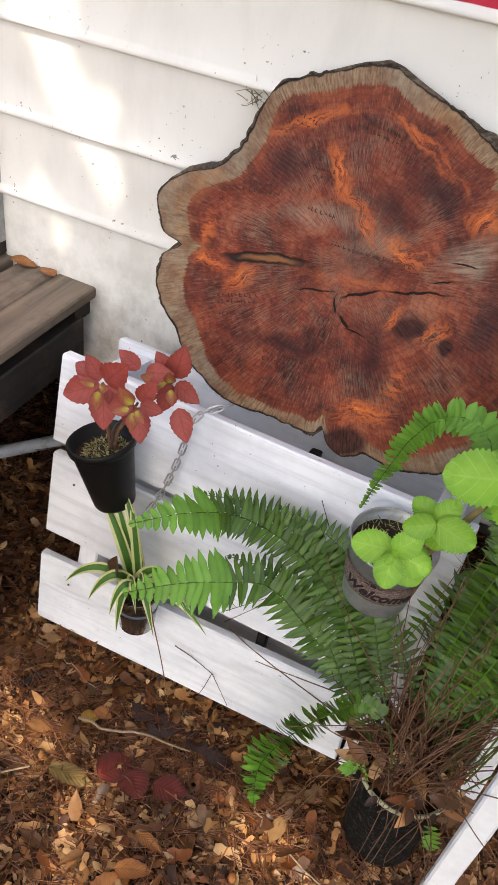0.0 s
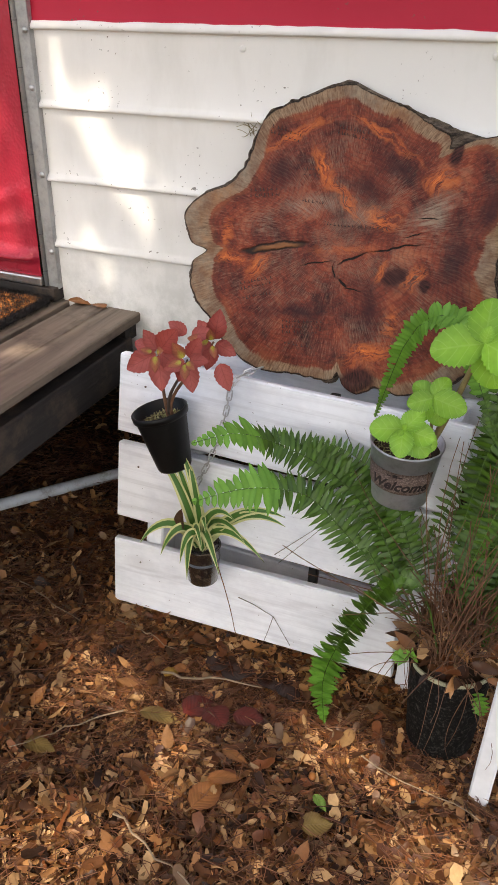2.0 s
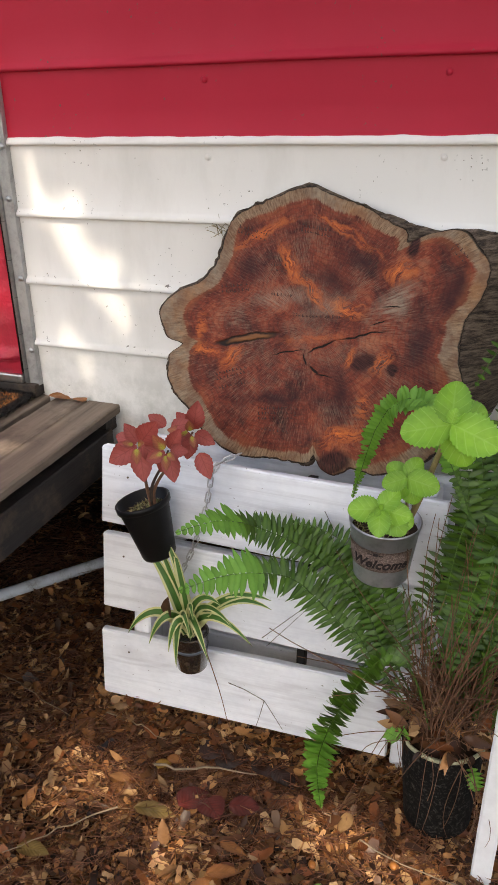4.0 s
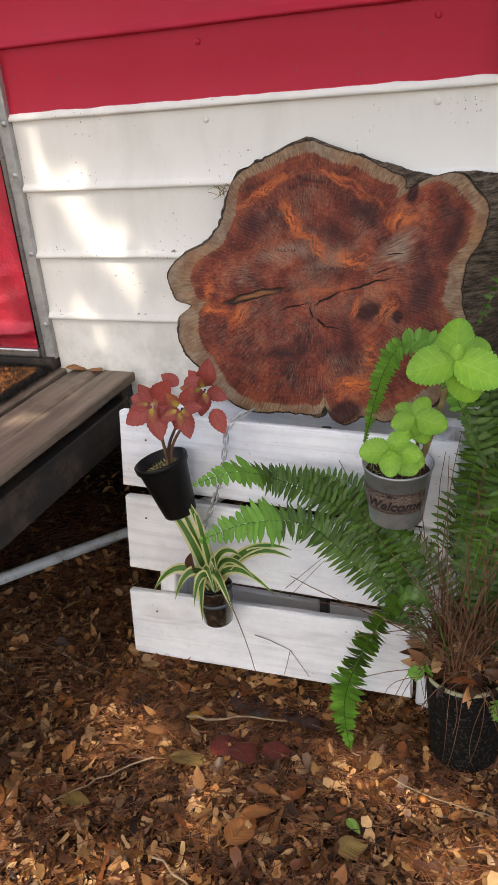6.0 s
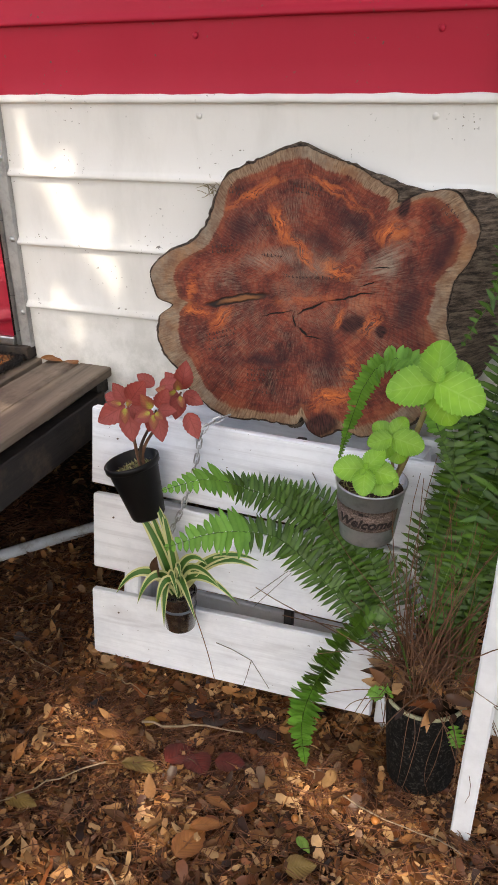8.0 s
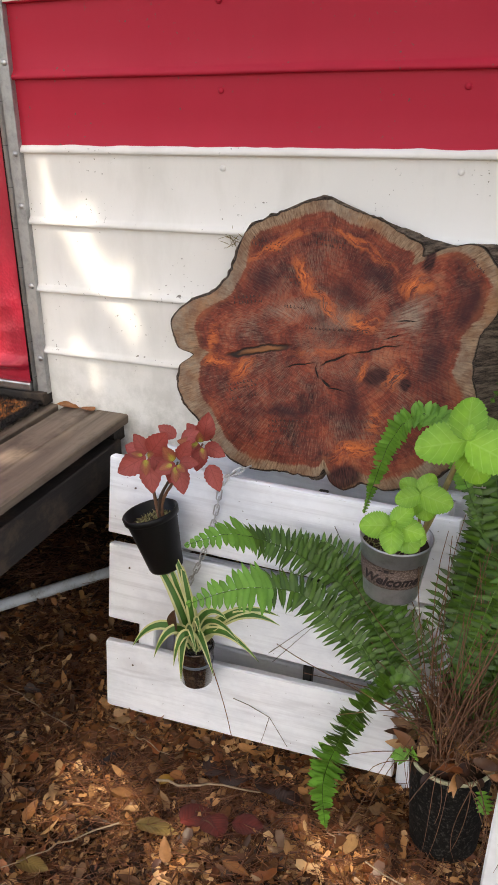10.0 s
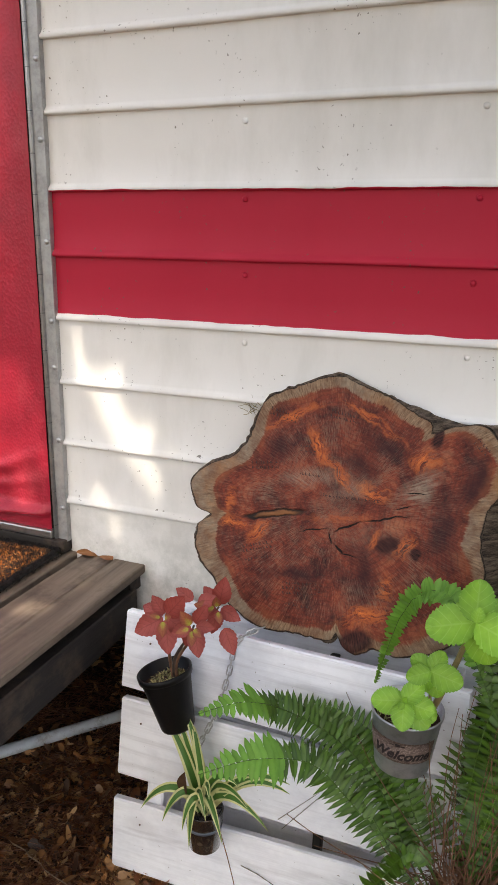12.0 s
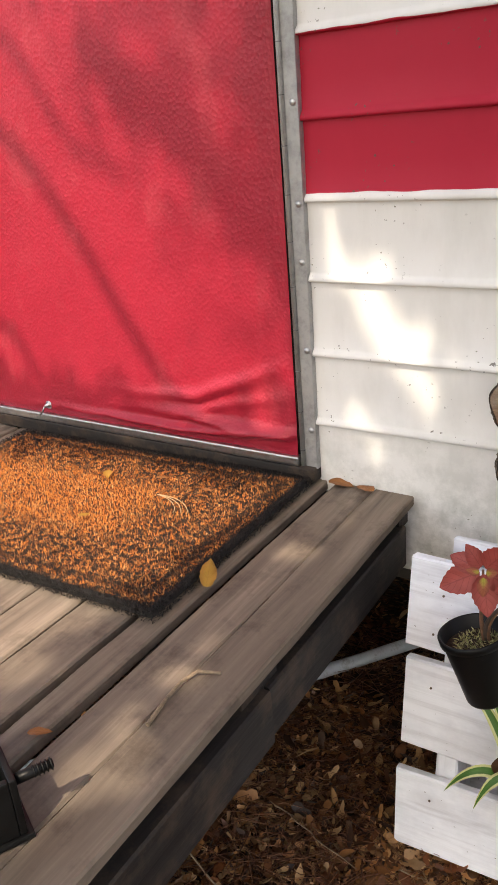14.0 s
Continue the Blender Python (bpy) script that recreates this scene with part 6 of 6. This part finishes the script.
single_leaf(-0.402, -0.398, ZD + 0.022, 0.075, 0.026, 118, YEL, "yellow fallen leaf on the mat edge", tilt=(18, -10), shape=lance)
single_leaf(-0.80, -0.19, ZD + 0.026, 0.032, 0.018, -50, YEL, "small yellow leaf on the door mat")
single_leaf(-0.716, -0.345, ZD + 0.026, 0.024, 0.013, 60, YEL, "pale yellow leaf on the door mat")
single_leaf(-0.685, -0.16, ZD + 0.026, 0.026, 0.013, 30, ORANGE, "tan leaf scrap on the door mat")
single_leaf(-0.57, -0.17, ZD + 0.026, 0.026, 0.010, 10, ORANGE, "tan leaf scrap on the door mat")
single_leaf(-0.375, -0.012, ZD + 0.008, 0.05, 0.028, 10, ORANGE, "brown dead leaf in the deck corner")
single_leaf(-0.325, -0.014, ZD + 0.008, 0.045, 0.024, 160, ORANGE, "brown dead leaf in the deck corner")
single_leaf(-0.385, -0.765, ZD + 0.008, 0.03, 0.014, 40, ORANGE, "small brown pod on the deck plank")
bm = bmesh.new()
tube(bm, [(-0.256, -0.576, ZD + 0.006), (-0.284, -0.588, ZD + 0.007), (-0.292, -0.615, ZD + 0.006), (-0.288, -0.650, ZD + 0.006), (-0.280, -0.694, ZD + 0.005)], [0.002, 0.0026, 0.0024, 0.0026, 0.003], 7)
tagged(link_mesh("twig", bm, mat_plain("dry_twig", (0.25, 0.18, 0.115), 0.8, 0, 0.4, 80, 0.4)), "crooked dry twig on the deck plank", "twig")
bm = bmesh.new()
for dy_ in (0, 0.012, 0.024):
    tube(bm, bezier((-0.645, -0.225, ZD + 0.026), (-0.60, -0.225 - dy_ * 0.4, ZD + 0.030), (-0.57, -0.235 - dy_, ZD + 0.03), (-0.545 - dy_, -0.262 - dy_ * 0.5, ZD + 0.027), 8), 0.0007, 4)
tagged(link_mesh("pine_needle", bm, mat_plain("pale_needle", (0.5, 0.36, 0.2), 0.6)), "pale pine needle bundle on the door mat", "pine needles")
TWIG = bpy.data.materials["dry_twig"]
for k, (a, b, r0) in enumerate((((0.02, -0.405, 0.026), (0.21, -0.372, 0.030), 0.0035), ((0.10, -0.70, 0.026), (0.30, -0.76, 0.026), 0.003), ((-0.14, -0.32, 0.026), (0.02, -0.345, 0.03), 0.0022), ((0.36, -0.42, 0.025), (0.30, -0.33, 0.03), 0.002), ((-0.40, -0.30, 0.025), (-0.20, -0.36, 0.028), 0.0022), ((-0.55, -0.45, 0.025), (-0.3, -0.52, 0.026), 0.003), ((0.42, -0.44, 0.025), (0.62, -0.47, 0.026), 0.002), ((0.0, -0.52, 0.024), (-0.12, -0.66, 0.026), 0.0022))):
    bm = bmesh.new()
    a, b = Vector(a), Vector(b)
    pts = [a.lerp(b, i / 8) + Vector((RNG.gauss(0, 0.004), RNG.gauss(0, 0.004), RNG.gauss(0, 0.001))) for i in range(9)]
    tube(bm, pts, [0.7 * r0 * (1 - 0.06 * i) for i in range(9)], 6)
    tagged(link_mesh("twig", bm, TWIG), "thin dry twig on leaf litter", "twig", "twigs on the ground")
ACORN = mat_plain("orange_acorn", (0.36, 0.13, 0.03), 0.35, 0, 0.3, 80, 0.1)
for x_, y_ in ((0.475, -0.455), (0.355, -0.50)):
    bm = bmesh.new()
    lathe(bm, [(0, 0), (0.004, 0.001), (0.0065, 0.006), (0.006, 0.011), (0.003, 0.015), (0, 0.0165)], 12, pose(0, 0, 0, 70, 0, 30))
    ob = tagged(link_mesh("acorn", bm, ACORN, smooth=True), "small orange acorn on leaf litter", "acorn", "acorns on the ground")
    ob.location = (x_, y_, ground_z(x_, y_) + 0.020)
# sprig and stalks before the pallet
for way, r0, lab in (
    (((0.119, -0.279, 0.138), (0.151, -0.280, 0.133), (0.192, -0.282, 0.120), (0.230, -0.291, 0.072)), 0.0009, "thin dead stalk standing against the white slats"),
    (((0.192, -0.283, 0.121), (0.184, -0.290, 0.085), (0.173, -0.296, 0.046)), 0.0007, "forked tip of a dead stalk against the white slats"),
    (((0.182, -0.259, 0.244), (0.252, -0.246, 0.313)), 0.0007, "thin dead stalk caught on the white slats"),
    (((0.191, -0.262, 0.230), (0.258, -0.246, 0.311)), 0.0006, "thin dead stalk caught on the white slats"),
    (((0.283, -0.211, 0.499), (0.323, -0.224, 0.432)), 0.0007, "thin dry stem leaning on the top slat"),
):
    fo = Foliage()
    fo.rod(way, r0, r0 * 0.6, 5)
    tagged(fo.build("dead_stalk", STEM_DARK), lab, "stalk")
# nails in the slats
NAIL = mat_plain("rusty_nail", (0.11, 0.08, 0.065), 0.6, 0.5)
rn = random.Random(12)
for z0, z1 in ((0.04, 0.170), (0.217, 0.371), (0.385, 0.537)):
    for x_ in (0.055, 0.345, 0.600):
        for q in (0.28, 0.72):
            if (x_ > 0.59 and z0 == 0) or rn.random() < 0.6:
                continue
            bm = bmesh.new()
            lathe(bm, [(0, 0.0012), (0.0018, 0.0009), (0.0021, -0.001)], 8, pose(x_ + rn.uniform(-0.012, 0.012), -0.0006, z0 + (z1 - z0) * q + rn.uniform(-0.01, 0.01), 90, 0, 0))
            part("nail", bm, NAIL, pallet)
# dried mud nest at the slab's shoulder
fo = Foliage()
rd = random.Random(8)
for k in range(16):
    b = Vector((0.013 + rd.gauss(0, 0.012), -0.004 - rd.random() * 0.006, 0.919 + rd.gauss(0, 0.007)))
    d = Vector((rd.gauss(0, 0.010), rd.gauss(0, 0.003), rd.gauss(0, 0.007)))
    fo.rod([b - d, b, b + d + Vector((0, 0, rd.gauss(0, 0.003)))], 0.0006, 0.0004, 4)
tagged(fo.build("debris", STEM_GREEN), "small clump of dry debris stuck on the siding", "debris")

# ---- unseen tree behind the viewer, added to shade the place ----
tree = thing("unseen_shade_tree", "unseen leafy tree added to shade the trailer", "tree", pose(3.6, -7.6, 0))
bm = bmesh.new()
tube(bm, [(0, 0, -0.1), (0.1, 0.05, 1.5), (0.05, 0.2, 3.2), (0.3, 0.3, 5.0)], [0.32, 0.24, 0.2, 0.15], 14)
part("trunk", bm, BARK, tree, smooth=True)
TM = tree.matrix_basis.inverted()
AIM = Vector((-0.1, -0.15, 0.6))
CC = AIM + SUN_DIR * 3.6
for k, off in enumerate(((0.0, 0.0), (0.9, 0.3), (-0.8, 0.5), (0.3, -0.9))):
    bm = bmesh.new()
    e0 = CC + Vector((off[0], off[0] * -0.4, off[1]))
    tube(bm, bezier(TM @ Vector((3.9, -7.3, 4.6)), TM @ Vector((2.9, -5.6, 4.9)), TM @ (e0 + Vector((0.9, -0.6, 0.3))), TM @ e0, 12), [0.12 - 0.008 * i for i in range(13)], 8)
    part("limb", bm, BARK, tree, smooth=True)
# branches set to cast the diagonal shadow bands on the door
for a, b, r0 in (((-1.14, 0, 1.20), (-0.76, 0, 0.70), 0.014), ((-1.26, 0, 0.78), (-1.10, 0, 0.62), 0.012), ((-1.12, 0, 1.38), (-0.93, 0, 1.18), 0.010)):
    bm = bmesh.new()
    a, b = Vector(a) + SUN_DIR * 3.4, Vector(b) + SUN_DIR * 3.4
    tube(bm, [TM @ (a.lerp(b, t_) + Vector((0, 0, 0.03 * math.sin(t_ * 5)))) for t_ in np.linspace(-1.2, 1.6, 14)], r0, 8)
    part("branch", bm, BARK, tree, smooth=True)
CROWN = mat_leafy("shade_crown_leaf", [(0.05, 0.10, 0.03), (0.08, 0.14, 0.04), (0.06, 0.11, 0.03)], 0.5, True, trans=0.15)


def lit(q):
    """Whether the crown leaves a gap at q, cut to shape the sun's patches on siding, door, deck and ground."""
    t = q.y / SUN_DIR.y
    w = q - SUN_DIR * t
    x, z = w.x, w.z
    if -0.46 < x < -0.12 and 0.58 < z < 1.06:
        edge = -0.29 + 0.70 * (1.045 - z) if z > 0.93 else (-0.22 + 0.45 * (0.93 - z) if z > 0.795 else -0.21 + 0.75 * (0.795 - z))
        return -0.41 < x < edge and z > 0.64
    if -1.6 < x < -0.47 and 0.60 < z < 1.95:
        return True
    g = q - SUN_DIR * ((q.z - 0.55) / SUN_DIR.z)
    if -1.4 < g.x < -0.27 and not -0.45 < g.x < -0.35 and -1.15 < g.y < -0.06 and noise.noise(Vector((g.x * 5, g.y * 5, 9.0))) > -0.75:
        return True
    g = q - SUN_DIR * (q.z / SUN_DIR.z)
    return g.y < (-0.36 if g.x > -0.10 else -0.34) and -0.7 < g.x < 1.0 and noise.noise(Vector((g.x * 6, g.y * 6, 4.0))) > (-0.12 if g.x > -0.1 else -0.22)


s1 = SUN_DIR.orthogonal().normalized()
s2 = SUN_DIR.cross(s1)
rc = random.Random(64)
fo = Foliage()
for k in range(27000):
    q = CC + s1 * rc.uniform(-1.6, 1.6) + s2 * rc.uniform(-1.6, 1.6) + SUN_DIR * rc.uniform(-0.5, 0.5)
    if lit(q):
        continue
    fo.blade(TM @ q, (rc.gauss(0, 1), rc.gauss(0, 1), rc.gauss(0, 0.5)), SUN_DIR + Vector((rc.gauss(0, 0.4), rc.gauss(0, 0.4), 0)), rc.uniform(0.075, 0.115), rc.uniform(0.045, 0.065), lance, 2, 1, 0.1, rc.uniform(-0.4, 0.4))
# small leaves added to put the upper door in half shade
for k in range(1500):
    x, z = rc.uniform(-1.05, -0.47), rc.uniform(0.75, 1.9)
    if x < -0.92 + 0.62 * (1.32 - z) + rc.uniform(-0.1, 0.25):
        continue
    q = Vector((x, 0, z)) + SUN_DIR * rc.uniform(3.4, 4.4)
    fo.blade(TM @ q, (rc.gauss(0, 1), rc.gauss(0, 1), rc.gauss(0, 0.5)), SUN_DIR + Vector((rc.gauss(0, 0.4), rc.gauss(0, 0.4), 0)), rc.uniform(0.025, 0.040), rc.uniform(0.014, 0.022), lance, 2, 1, 0.1, rc.uniform(-0.4, 0.4))
fo.build("crown", CROWN, tree)
